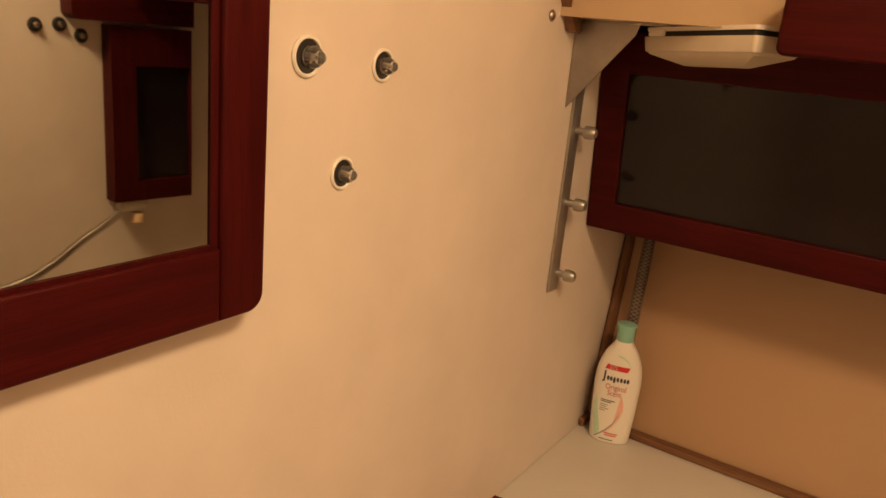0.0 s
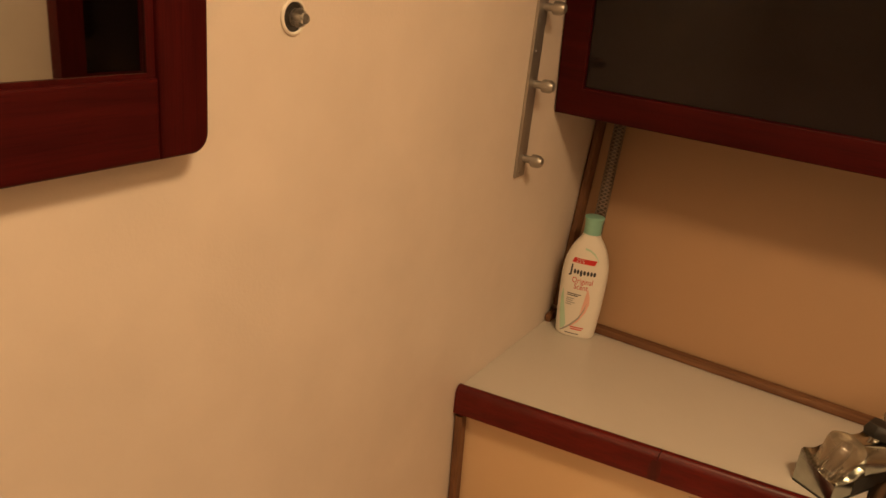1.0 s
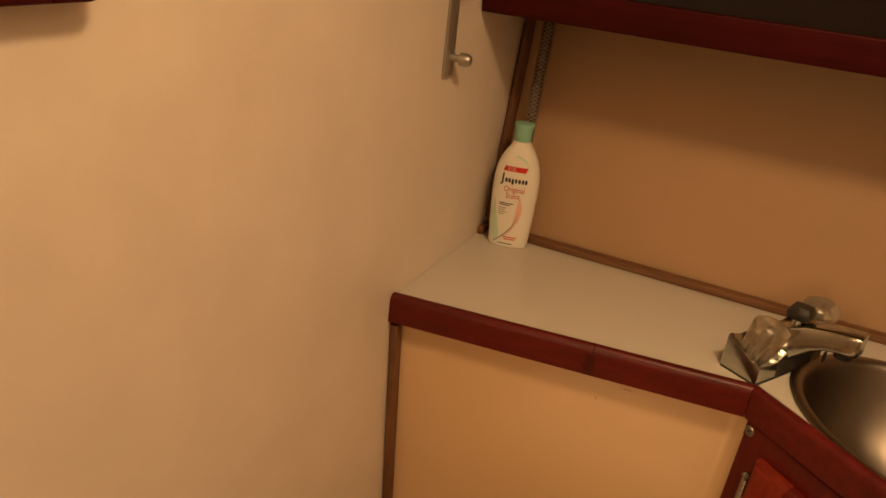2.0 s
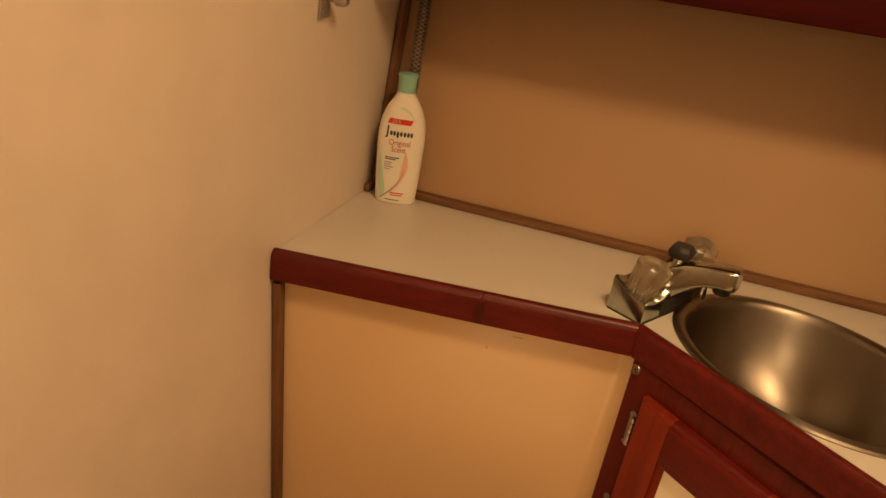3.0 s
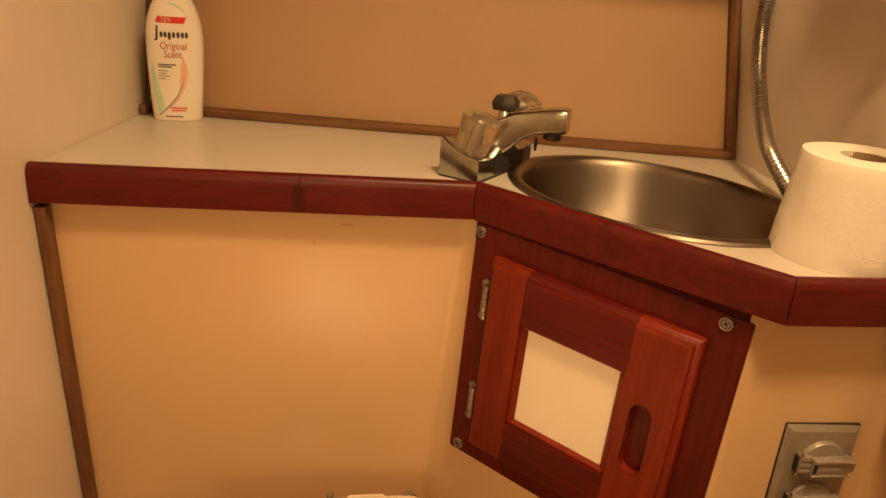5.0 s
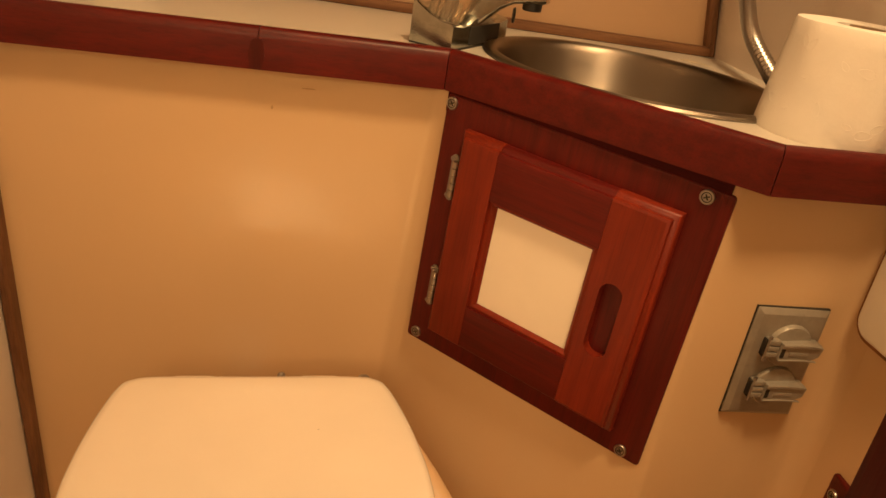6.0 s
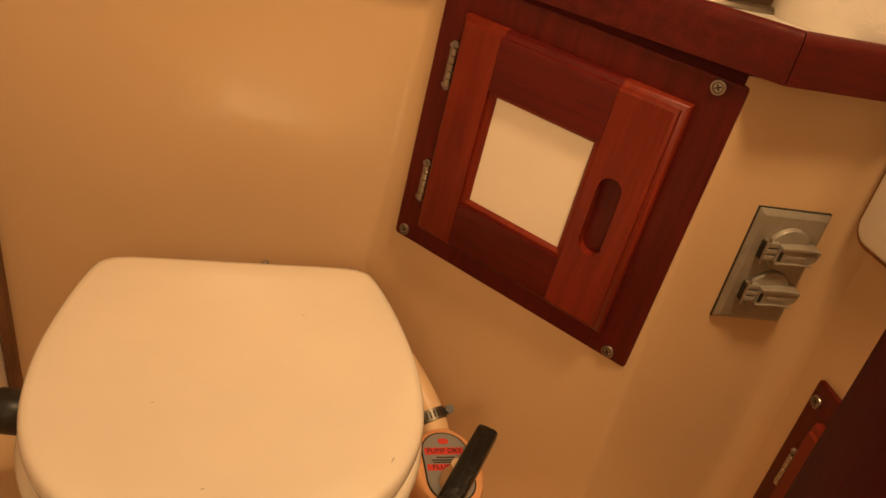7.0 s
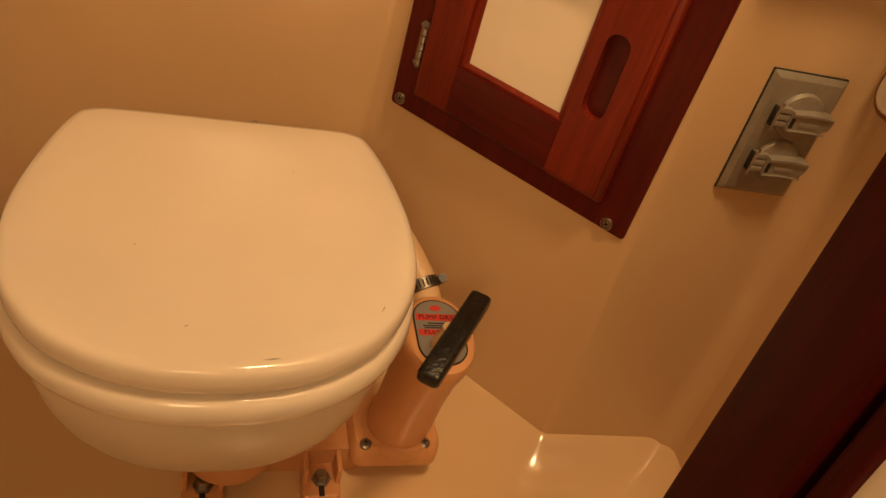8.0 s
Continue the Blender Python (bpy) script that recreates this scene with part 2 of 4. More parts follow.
def tube(line, radius, n=12):
    """A tube along a line; radius may be a function of the ring's number."""
    rings, side = [], None
    for i, c in enumerate(line):
        d = (line[min(i + 1, len(line) - 1)] - line[max(i - 1, 0)]).normalized()
        side = d.orthogonal().normalized() if side is None else (side - d * side.dot(d)).normalized()
        up = d.cross(side)
        r = radius(i) if callable(radius) else radius
        rings.append([c + (side * math.cos(2 * math.pi * k / n) + up * math.sin(2 * math.pi * k / n)) * r for k in range(n)])
    return loft(rings)


def axis_pose(at, towards):
    """A pose whose z points along a direction."""
    return Matrix.Translation(at) @ Vector(towards).to_track_quat("Z", "Y").to_matrix().to_4x4()


def lettering(name, text, size, mat, parent, m, width=None, surface=None, extrude=0.0002):
    """Words in the built-in font as a mesh, in x and z of the parent, laid on a surface."""
    cu = bpy.data.curves.new(name, "FONT")
    cu.body, cu.size, cu.align_x, cu.align_y, cu.extrude, cu.resolution_u = text, size, "CENTER", "CENTER", extrude, 3
    tmp = new("tmp_text", cu)
    bpy.context.view_layer.update()
    me = bpy.data.meshes.new_from_object(tmp.evaluated_get(bpy.context.evaluated_depsgraph_get()))
    bpy.data.objects.remove(tmp)
    me.name = name
    if width:
        w = max(v.co.x for v in me.vertices) - min(v.co.x for v in me.vertices)
        for v in me.vertices:
            v.co.x *= width / w
    for v in me.vertices:
        v.co = m @ v.co
        if surface:
            v.co = surface(v.co)
    me.materials.clear()
    me.materials.append(mat)
    ob = new(name, me)
    ob.parent = parent
    return ob


# ---- the compartment ----
FLOOR, TOP, DECK = 0.06, 1.86, 1.3485
RW = lambda y: 0.822 - 0.101 * (y - 0.03)  # the slanting bulkhead behind the basin
BACK = 0.036

single("wall_left", box(-0.03, 0, -1.75, 0.22, 0.0, TOP), laminate, "white laminate bulkhead, lit by warm lamp light", "wall", "structure")

# hull side above the worktop, leaning outwards
bm = bmesh.new()
for x, y, z in ((-0.02, BACK, 0.70), (0.86, BACK, 0.70), (0.86, BACK + 0.115, 1.37), (-0.02, BACK + 0.115, 1.37)):
    bm.verts.new((x, y, z))
bm.faces.new(bm.verts)
got = bmesh.ops.extrude_face_region(bm, geom=list(bm.faces))
for v in got["geom"]:
    if isinstance(v, bmesh.types.BMVert):
        v.co.y += 0.03
single("wall_back", bm, vinyl, "tan vinyl lining of the leaning hull side", "wall", "structure")

# bulkhead beside the basin, and on past the locker
bm = plate([(RW(0.26), 0.26), (RW(-0.15), -0.15), (RW(-0.47), -0.47), (RW(-0.47), -1.75), (0.93, -1.75), (0.93, 0.26)], 0.69, TOP)
bmesh.ops.subdivide_edges(bm, edges=[e for e in bm.edges if max(v.co.x for v in e.verts) < 0.9], cuts=9, use_grid_fill=True)
for v in bm.verts:  # towards the back the bulkhead leans inboard with the corner moulding
    if v.co.x < 0.9 and v.co.y > -0.15:
        v.co.x -= 0.12 * (v.co.z - 0.69) * min(1.0, (v.co.y + 0.15) / 0.25)
single("wall_right", bm, laminate, "off-white bulkhead beside the basin", "wall", "structure")
bm = plate([(RW(0.0), 0.0), (RW(-0.47), -0.47), (RW(-0.47), -1.75), (0.93, -1.75), (0.93, 0.0)], 0.0, 0.6898)
single("wall_right", bm, gelcoat, "cream moulded bulkhead below the worktop", "wall", "structure")
single("wall_behind", box(-0.03, 0.93, -1.78, -1.752, 0.0, TOP), laminate, "plain white wall closing the cabin", "wall", "structure")
single("ceiling", joined(box(-0.03, 0.93, -1.78, -0.255, TOP, TOP + 0.03), box(-0.03, 0.93, -0.258, -0.228, DECK, TOP), box(-0.03, 0.93, -0.226, 0.26, DECK, DECK + 0.03)), deck_paint, "cream vinyl deckhead with a lower side deck", "ceiling", "structure")

# moulded floor pan, coved up to the fronts
A, B, Cc, D = Vector((0.0, -0.262)), Vector((0.449, -0.196)), Vector((0.70, -0.405)), Vector((0.875, -0.381))


def front_gap(x, y):
    """How far a place lies before the line of cabinet fronts."""
    best = 9.0
    for p, q in ((B, Cc), (Cc, D)):
        w, d = Vector((x, y)) - p, q - p
        t = max(0, min(1, w.dot(d) / d.dot(d)))
        best = min(best, (w - d * t).length)
    n = lambda p, q: (q.x - p.x) * (y - p.y) - (q.y - p.y) * (x - p.x)
    if (n(B, Cc) > 0 and B.x <= x < Cc.x) or (n(Cc, D) > 0 and x >= Cc.x):
        best = -best
    sd = min(best, 0.862 - x)
    return (sd + math.sqrt(sd * sd + 0.00008)) / 2  # a softened foot of the fronts


bm = bmesh.new()
NX, NY = 190, 340
grid = []
for i in range(NX + 1):
    row = []
    for j in range(NY + 1):
        x, y = 0.90 * i / NX - 0.01, -1.75 + 1.60 * j / NY
        g = max(0.0, 1 - front_gap(x, y) / 0.075)
        row.append(bm.verts.new((x, y, FLOOR + 0.034 * g * g)))
    grid.append(row)
for i in range(NX):
    for j in range(NY):
        bm.faces.new((grid[i][j], grid[i + 1][j], grid[i + 1][j + 1], grid[i][j + 1]))
single("floor", bm, gelcoat, "cream moulded floor pan with coved edges", "floor", "structure")


# cabinet fronts below the worktop, one moulded liner with soft corners
def front_panel():
    rings = []
    for z, s in ((0.02, 0.050), (0.678, 0.0)):  # the front behind the toilet falls back a little towards the floor
        line = [(-0.005, -0.262 + s), (0.449 - 0.76 * s, -0.196 + 0.65 * s), (0.70, -0.405), (RW(-0.385), -0.383), (RW(-0.46) + 0.001, -0.46)]
        soft = rounded([(-0.005, 0.03), *line, (0.905, -0.46), (0.905, 0.03)], [0, 0, 0.012, 0.014, 0.028, 0, 0, 0], 6)
        rings.append([(x, y, z) for x, y in soft])
    return loft(rings, True, False)


liner = single("moulded_liner", front_panel(), gelcoat, "cream moulded gelcoat cabinet fronts under the worktop", "cabinet front", "structure")

# ---- worktop ----
UPR = Matrix(((1, 0, 0, 0), (0, 0, -1, 0), (0, 1, 0, 0), (0, 0, 0, 1)))  # x stays, y becomes up, z comes out of the face
SINK, TURN = (0.6525, -0.1915), -41.0
CT = 0.717  # height of the worktop
counter = thing("worktop", "white laminate worktop with mahogany edging round a basin", "worktop")
EDGE = [Vector((0.0, -0.281)), Vector((0.456, -0.219)), Vector((0.716, -0.430)), Vector((0.90, -0.404))]


def offset_line(line, d):
    """The line moved to its inner side by d, with mitred corners."""
    out = []
    for i, p in enumerate(line):
        dirs = [(line[k + 1] - line[k]).normalized() for k in (i - 1, i) if 0 <= k < len(line) - 1]
        normals = [Vector((-v.y, v.x)) for v in dirs]
        n = sum(normals, Vector((0, 0))).normalized()
        out.append(p + n * (d / n.dot(normals[0])))
    return out


inner = offset_line(EDGE, 0.016)
outline = [(0.001, BACK - 0.002)] + [(max(0.001, p.x), p.y) for p in inner[:-1]] + [(RW(inner[-1].y) - 0.001, inner[-1].y), (RW(BACK) - 0.001, BACK - 0.002)]
part("slab", plate(outline, 0.680, CT, [[(SINK[0] + x * math.cos(radians(TURN)) - y * math.sin(radians(TURN)), SINK[1] + x * math.sin(radians(TURN)) + y * math.cos(radians(TURN))) for x, y in circle(0, 0, 0.165, 56, 0.1325)]]), worktop, counter, "white laminate top")

# edging: one piece along each straight run, mitred
PROFILE = [(0.0, 0.681), (0.0, 0.712), (0.0012, 0.7175), (0.004, 0.7212), (0.008, 0.7225), (0.012, 0.7215), (0.0145, 0.7190), (0.016, 0.7155), (0.016, 0.681)]
runs = []
for k in range(3):
    ends = [[Vector((*offset_line(EDGE, d)[e], z)) for d, z in PROFILE] for e in (k, k + 1)]
    if k == 0:
        joint = [p.lerp(q, 0.592) for p, q in zip(*ends)]
        runs += [(ends[0], joint), (joint, ends[1])]
    else:
        runs.append((ends[0], ends[1]))
for k, (r0, r1) in enumerate(runs):
    if k == 0:
        r0 = [Vector((max(0.001, p.x), p.y, p.z)) for p in r0]
    if k == 3:
        r1 = [Vector((RW(p.y) - 0.001, p.y - 0.003, p.z)) for p in r1]
    d = (r1[0] - r0[0]).normalized() * 0.00045
    part("edging", loft([[p + d for p in r0], [p - d for p in r1]]), mahogany["x"], counter, "dark red mahogany edging with a rounded top")

knot_at = EDGE[0].lerp(EDGE[1], 0.592)
knot = Matrix.Translation((knot_at.x, knot_at.y, 0.698)) @ pose(0, 0, 0, 0, 0, math.degrees(math.atan2(EDGE[1].y - EDGE[0].y, EDGE[1].x - EDGE[0].x))) @ UPR
part("dark_knot", turned(plate(rounded([(-0.007, -0.0165), (0.004, -0.0165), (0.007, -0.004), (0.005, 0.013), (-0.006, 0.013), (-0.009, -0.002)], 0.003, 4), 0.0, 0.0004), knot), wood("mahogany_knot", (0.046, 0.0026, 0.0022), (0.088, 0.0062, 0.0042), "z"), counter, "dark knot in the edging")

# teak mouldings
tr = thing("baseboard", "brown timber moulding along the back of the worktop", "moulding", kind="structure")
part("strip", box(0.016, RW(0.03) - 0.012, 0.018, BACK - 0.001, CT, 0.7295, 0.004), teak["x"], tr)
part("end_block", box(0.001, 0.011, 0.0, BACK - 0.002, CT, 0.731, 0.003), teak["y"], tr)


def leaning_strip(x0, x1, z0, z1, name, parent):
    lean = lambda z: BACK + 0.115 * (z - 0.70) / 0.67
    rings = []
    for z, dx in ((z0, 0.0), (z1, x1)):
        rings.append([(x0 + dx + u, lean(z) + v, z) for u, v in ((0, -0.014), (0.004, -0.018), (0.010, -0.018), (0.014, -0.012), (0.014, -0.001), (0, -0.001))])
    return part(name, loft(rings), teak["z"], parent)


ts = thing("trim", "brown timber corner mouldings up the hull lining", "moulding", kind="structure")
leaning_strip(0.001, 0.0, 0.739, 1.30, "corner_strip", ts)
leaning_strip(RW(0.04) - 0.0145, -0.046, CT + 0.001, 1.10, "corner_strip", ts)
# moulding down the left end of the front
tl = thing("trim", "narrow brown timber moulding down the cabinet front", "moulding", kind="structure")
part("strip", loft([[(x, y + s, z) for x, y in ((0.001, -0.274), (0.003, -0.2765), (0.010, -0.2765), (0.0125, -0.274), (0.0125, -0.2615), (0.001, -0.2615))] for z, s in ((0.062, 0.0465), (0.6745, 0.0002))]), teak["z"], tl)

# ---- framed locker doors ----
def screw(parent, m, r=0.0068, name="screw"):
    """A countersunk cross-head screw in a cup washer, facing local z."""
    cup = lathe([(r, 0), (r, 0.0012), (r * 0.92, 0.0021), (r * 0.72, 0.0022), (r * 0.66, 0.0014), (0.0001, 0.0018)], 20, True, False)
    ob = part(name, turned(cup, m), steel, parent, "bright screw in a cup washer")
    slot = joined(box(-r * 0.42, r * 0.42, -r * 0.09, r * 0.09, 0.0012, 0.0021), box(-r * 0.09, r * 0.09, -r * 0.42, r * 0.42, 0.0012, 0.00205))
    part("washer_groove", turned(lathe([(r * 0.70, 0.0023), (r * 0.58, 0.0021)], 20, False, False), m), dark_hole, ob)
    part("cross_slot", turned(slot, m @ pose(0, 0, 0, 0, 0, 30)), dark_hole, ob)
    return ob




def locker(name, label, m, u0, u1, z0, z1, du0, du1, dz0, dz1, inset, slot, screws, mats, droop=0.0):
    """A framed locker door on a backing frame. Local x runs along the face, y up, z out of it."""
    t = thing(name, label, "cabinet door", m=m @ UPR @ Matrix.Translation((0, 0.67, 0)) @ pose(0, 0, 0, 0, 0, droop) @ Matrix.Translation((0, -0.67, 0)))
    hole = rounded([(du0 + 0.02, dz0 + 0.02), (du1 - 0.02, dz0 + 0.02), (du1 - 0.02, dz1 - 0.02), (du0 + 0.02, dz1 - 0.02)], 0.004, 3)
    part("surround", plate(rounded([(u0, z0), (u1, z0), (u1, z1), (u0, z1)], 0.004, 3), -0.012, 0.0, [hole], 0.002), mats["y"], t, "dark mahogany surround")
    door = part("door", turned(box(du0 + 0.004, du1 - 0.004, dz0 + 0.004, dz1 - 0.004, -0.008, -0.001), Matrix()), mahogany["y"], t, "raised mahogany door")
    iu0, iu1, iz0, iz1 = inset
    T, CH = 0.017, 0.009

    def chamfered(xa, xb, ya, yb, ca, cb, cc, cd, hole=None):
        """A board whose outer sides are moulded; ca, cb, cc, cd: left, right, bottom, top."""
        g = lambda k, w: [(xa + ca * w, ya + cc * w), (xb - cb * w, ya + cc * w), (xb - cb * w, yb - cd * w), (xa + ca * w, yb - cd * w)]
        rings = [[(x, y, z) for x, y in g(0, w)] for w, z in ((0, 0.0005), (0, T * 0.45), (CH * 0.25, T * 0.62), (CH * 0.6, T * 0.72), (CH * 0.7, T * 0.93), (CH, T))]
        return loft(rings, True, hole is None), g(0, CH)

    e = 0.0004
    left, _ = chamfered(du0, iu0 - 0.008, dz0, dz1, 1, 0, 1, 1)
    part("stile", left, mahogany_light["y"], door, "lighter red upright stile")
    right, face = chamfered(iu1 + 0.008, du1, dz0, dz1, 0, 1, 1, 1, slot)
    cx, cz, hw, hh = slot
    ring = rounded([(cx - hw, cz - hh), (cx + hw, cz - hh), (cx + hw, cz + hh), (cx - hw, cz + hh)], hw * 0.98, 8)
    right = joined(right, plate(face, T - 0.0108, T - 0.0001, [ring], 0.0))
    part("stile", right, mahogany_light["y"], door, "lighter red upright stile with a finger slot")
    part("slot_back", plate(rounded([(cx - hw - 0.001, cz - hh - 0.001), (cx + hw + 0.001, cz - hh - 0.001), (cx + hw + 0.001, cz + hh + 0.001), (cx - hw - 0.001, cz + hh + 0.001)], hw, 8), 0.001, 0.0055), mahogany["y"], door)
    bot, _ = chamfered(iu0 - 0.008 + e, iu1 + 0.008 - e, dz0 + 0.0006, iz0 - 0.006, 0, 0, 1, 0)
    top, _ = chamfered(iu0 - 0.008 + e, iu1 + 0.008 - e, iz1 + 0.006, dz1 - 0.0006, 0, 0, 0, 1)
    part("rail", bot, mahogany["x"], door, "dark lower rail")
    part("rail", top, mahogany["x"], door, "dark upper rail")
    # bead round the inset
    bead = []
    for w, z in ((0.0078, 0.0135), (0.004, 0.0142), (0.0015, 0.0125), (0.0, 0.009)):
        bead.append([(x, y, z) for x, y in ((iu0 - w, iz0 - w * 0.75), (iu1 + w, iz0 - w * 0.75), (iu1 + w, iz1 + w * 0.75), (iu0 - w, iz1 + w * 0.75))])
    part("bead", loft(bead, False, False), mahogany_light["y"], door)
    part("inset", box(iu0 - 0.0004, iu1 + 0.0004, iz0 - 0.0004, iz1 + 0.0004, 0.006, 0.0088), panel_white, door, "plain white laminate inset panel")
    for x, y in screws:
        screw(t, Matrix.Translation((x, y, 0.0)))
    return t, door


def hinge(parent, x, y, h):
    """A narrow bright butt hinge beside a door, standing upright."""
    leaf = part("hinge", plate(rounded([(x - 0.0042, y - h / 2), (x + 0.0042, y - h / 2), (x + 0.0042, y + h / 2), (x - 0.0042, y + h / 2)], 0.004, 4), 0.0004, 0.0018), dull_steel, parent, "bright steel butt hinge")
    part("hinge_gap", box(x + 0.0066, x + 0.0092, y - h * 0.43, y + h * 0.43, 0.0003, 0.0016), dark_hole, leaf)
    n = 5
    for k in range(n):
        c = lathe([(0.0030, -h * 0.37 / n), (0.0036, -h * 0.33 / n), (0.0036, h * 0.33 / n), (0.0030, h * 0.37 / n)], 12)
        part("knuckle", turned(c, Matrix.Translation((x + 0.004, y + (k - 2) * h * 0.78 / n, 0.0048)) @ pose(0, 0, 0, 90, 0, 0)), steel, leaf)
    for s in (-1, 1):
        part("screw_head", turned(lathe([(0.0028, 0.0018), (0.0026, 0.0026), (0.0001, 0.0028)], 10, True, False), Matrix.Translation((x - 0.003, y + s * h * 0.40, 0))), dull_steel, leaf)


FACE = Matrix.Translation((0.4665, -0.2255, 0)) @ pose(0, 0, 0, 0, 0, -37.9)
front_locker, front_door = locker("locker_door", "dark mahogany locker door with a white inset panel under the basin", FACE,
    -0.007, 0.297, 0.383, 0.6795, 0.026, 0.262, 0.410, 0.651, (0.083, 0.192, 0.473, 0.587), (0.224, 0.526, 0.012, 0.040),
    [(0.0, 0.670), (0.274, 0.671), (0.006, 0.393), (0.276, 0.391)], mahogany, -1.9)
# strip fills the drooped gap, its dark colour standing in for the edging's shade
part("edging_shade_strip", box(-0.008, 0.292, 0.660, 0.694, -0.0125, -0.0012), mahogany_old["x"], front_locker, "dark strip in the gap, painting in the shade under the edging")
for hz in (0.594, 0.462):
    hinge(front_locker, 0.017, hz, 0.052)

# second locker low on the bulkhead beside the toilet
SIDE = Matrix.Translation((RW(-0.44) - 0.004, -0.437, 0)) @ pose(0, 0, 0, 0, 0, -90)
side_locker, side_door = locker("locker_door", "dark mahogany locker door low on the bulkhead", SIDE,
    0.0, 0.30, 0.135, 0.422, 0.034, 0.27, 0.156, 0.395, (0.092, 0.20, 0.22, 0.335), (0.234, 0.27, 0.0105, 0.036),
    [(0.012, 0.402), (0.286, 0.402), (0.012, 0.150), (0.286, 0.150)], mahogany)
for hz in (0.325, 0.21):
    hinge(side_locker, 0.022, hz, 0.05)

# ---- cabin door standing open ----
dm = Matrix.Translation((0.576, -0.80, 0)) @ pose(0, 0, 0, 0, 0, -83)
cabin_door = thing("cabin_door", "open mahogany cabin door with a white inset panel", "door", m=dm @ UPR)
DB, DT, DW, DS = FLOOR + 0.03, 1.55, 0.50, 0.043
for x0 in (0, DW - DS):
    part("stile", box(x0, x0 + DS, DB, DT, -0.026, 0, 0.004), mahogany_old["y"], cabin_door)
part("rail", box(DS + 0.0002, DW - DS - 0.0002, DB, DB + 0.12, -0.026, -0.001, 0.003), mahogany_old["x"], cabin_door)
part("rail", box(DS + 0.0002, DW - DS - 0.0002, DT - 0.10, DT, -0.026, -0.001, 0.003), mahogany_old["x"], cabin_door)
gx0, gx1, gz0, gz1 = DS + 0.0004, DW - DS - 0.0004, DB + 0.1202, DT - 0.1002
part("inner_moulding", plate([(gx0 + 0.003, gz0 + 0.003), (gx1 - 0.003, gz0 + 0.003), (gx1 - 0.003, gz1 - 0.003), (gx0 + 0.003, gz1 - 0.003)], -0.020, -0.004, [[(gx0 + 0.0126, gz0 + 0.013), (gx1 - 0.0126, gz0 + 0.013), (gx1 - 0.0126, gz1 - 0.013), (gx0 + 0.0126, gz1 - 0.013)]], 0.003), mahogany_old["y"], cabin_door, "mahogany bead round the inset")
part("inset", box(gx0 + 0.0121, gx1 - 0.0121, gz0 + 0.0125, gz1 - 0.0125, -0.018, -0.009), panel_white, cabin_door, "white laminate inset")
part("backing", box(gx0, gx1, gz0, gz1, -0.0255, -0.0203), mahogany_old["y"], cabin_door)

# ---- basin ----
basin = thing("basin", "round satin stainless steel basin let into the worktop", "basin", m=Matrix.Translation((*SINK, CT - 0.7198)) @ pose(0, 0, 0, 0, 0, TURN) @ Matrix.Diagonal((1.185, 0.955, 1, 1)))
prof = [(0.1445, 0.7198), (0.1455, 0.7215), (0.1440, 0.7240), (0.1400, 0.7252), (0.1345, 0.7245), (0.1310, 0.7215), (0.1290, 0.7150), (0.1275, 0.7000), (0.1235, 0.6750), (0.1150, 0.6480), (0.1000, 0.6230), (0.0800, 0.6060), (0.0550, 0.5970), (0.0270, 0.5930), (0.0240, 0.5915)]
part("bowl", lathe(prof, 72, False, False), sink_steel, basin)
part("drain", lathe([(0.0245, 0.5905), (0.0235, 0.5935), (0.018, 0.5930), (0.016, 0.588), (0.0001, 0.587)], 28, True, False), steel, basin, "bright round drain")
part("underside", lathe([(0.133, 0.679), (0.132, 0.66), (0.118, 0.63), (0.09, 0.60), (0.03, 0.585), (0.0001, 0.585)], 40, False, False), dull_steel, basin)

# ---- faucet ----
fm = Matrix.Translation((0.469, -0.133, CT)) @ pose(0, 0, 0, 0, 0, 60)
faucet = thing("faucet", "worn chrome two-handle faucet with clear acrylic knobs", "faucet", m=fm)
# local x along the body, away from the front end; local -y towards the basin
L, W = 0.067, 0.025
rings = []
for x, back, front in ((-L, 0.045, 0.026), (-L + 0.003, 0.046, 0.027), (-0.056, 0.043, 0.0255), (-0.044, 0.040, 0.024), (-0.030, 0.041, 0.0255), (-0.018, 0.044, 0.032), (0.018, 0.044, 0.032), (0.030, 0.041, 0.0255), (0.044, 0.040, 0.024), (0.056, 0.043, 0.0255), (L - 0.003, 0.046, 0.027), (L, 0.045, 0.026)):
    sag = lambda t: front + (back - front) * t * t
    rings.append([(x, -W, 0), (x, -W, front * 0.93), (x, -W + 0.002, sag(0.04)), (x, -W * 0.4, sag(0.3)), (x, W * 0.2, sag(0.6)), (x, W * 0.7, sag(0.85)), (x, W - 0.001, back), (x, W, back * 0.97), (x, W, 0)])
body_bm = loft(rings)
part("body", body_bm, chrome, faucet, "pitted chrome body")
part("gasket", plate(rounded([(-L - 0.001, -W - 0.001), (L + 0.001, -W - 0.001), (L + 0.001, W + 0.001), (-L - 0.001, W + 0.001)], 0.003, 3), 0.0001, 0.0018), black_plastic, faucet)
part("hollow", box(-0.028, 0.045, -W - 0.0008, -W + 0.004, 0.003, 0.0225, 0.001), dark_hole, faucet, "dark hollow under the spout")
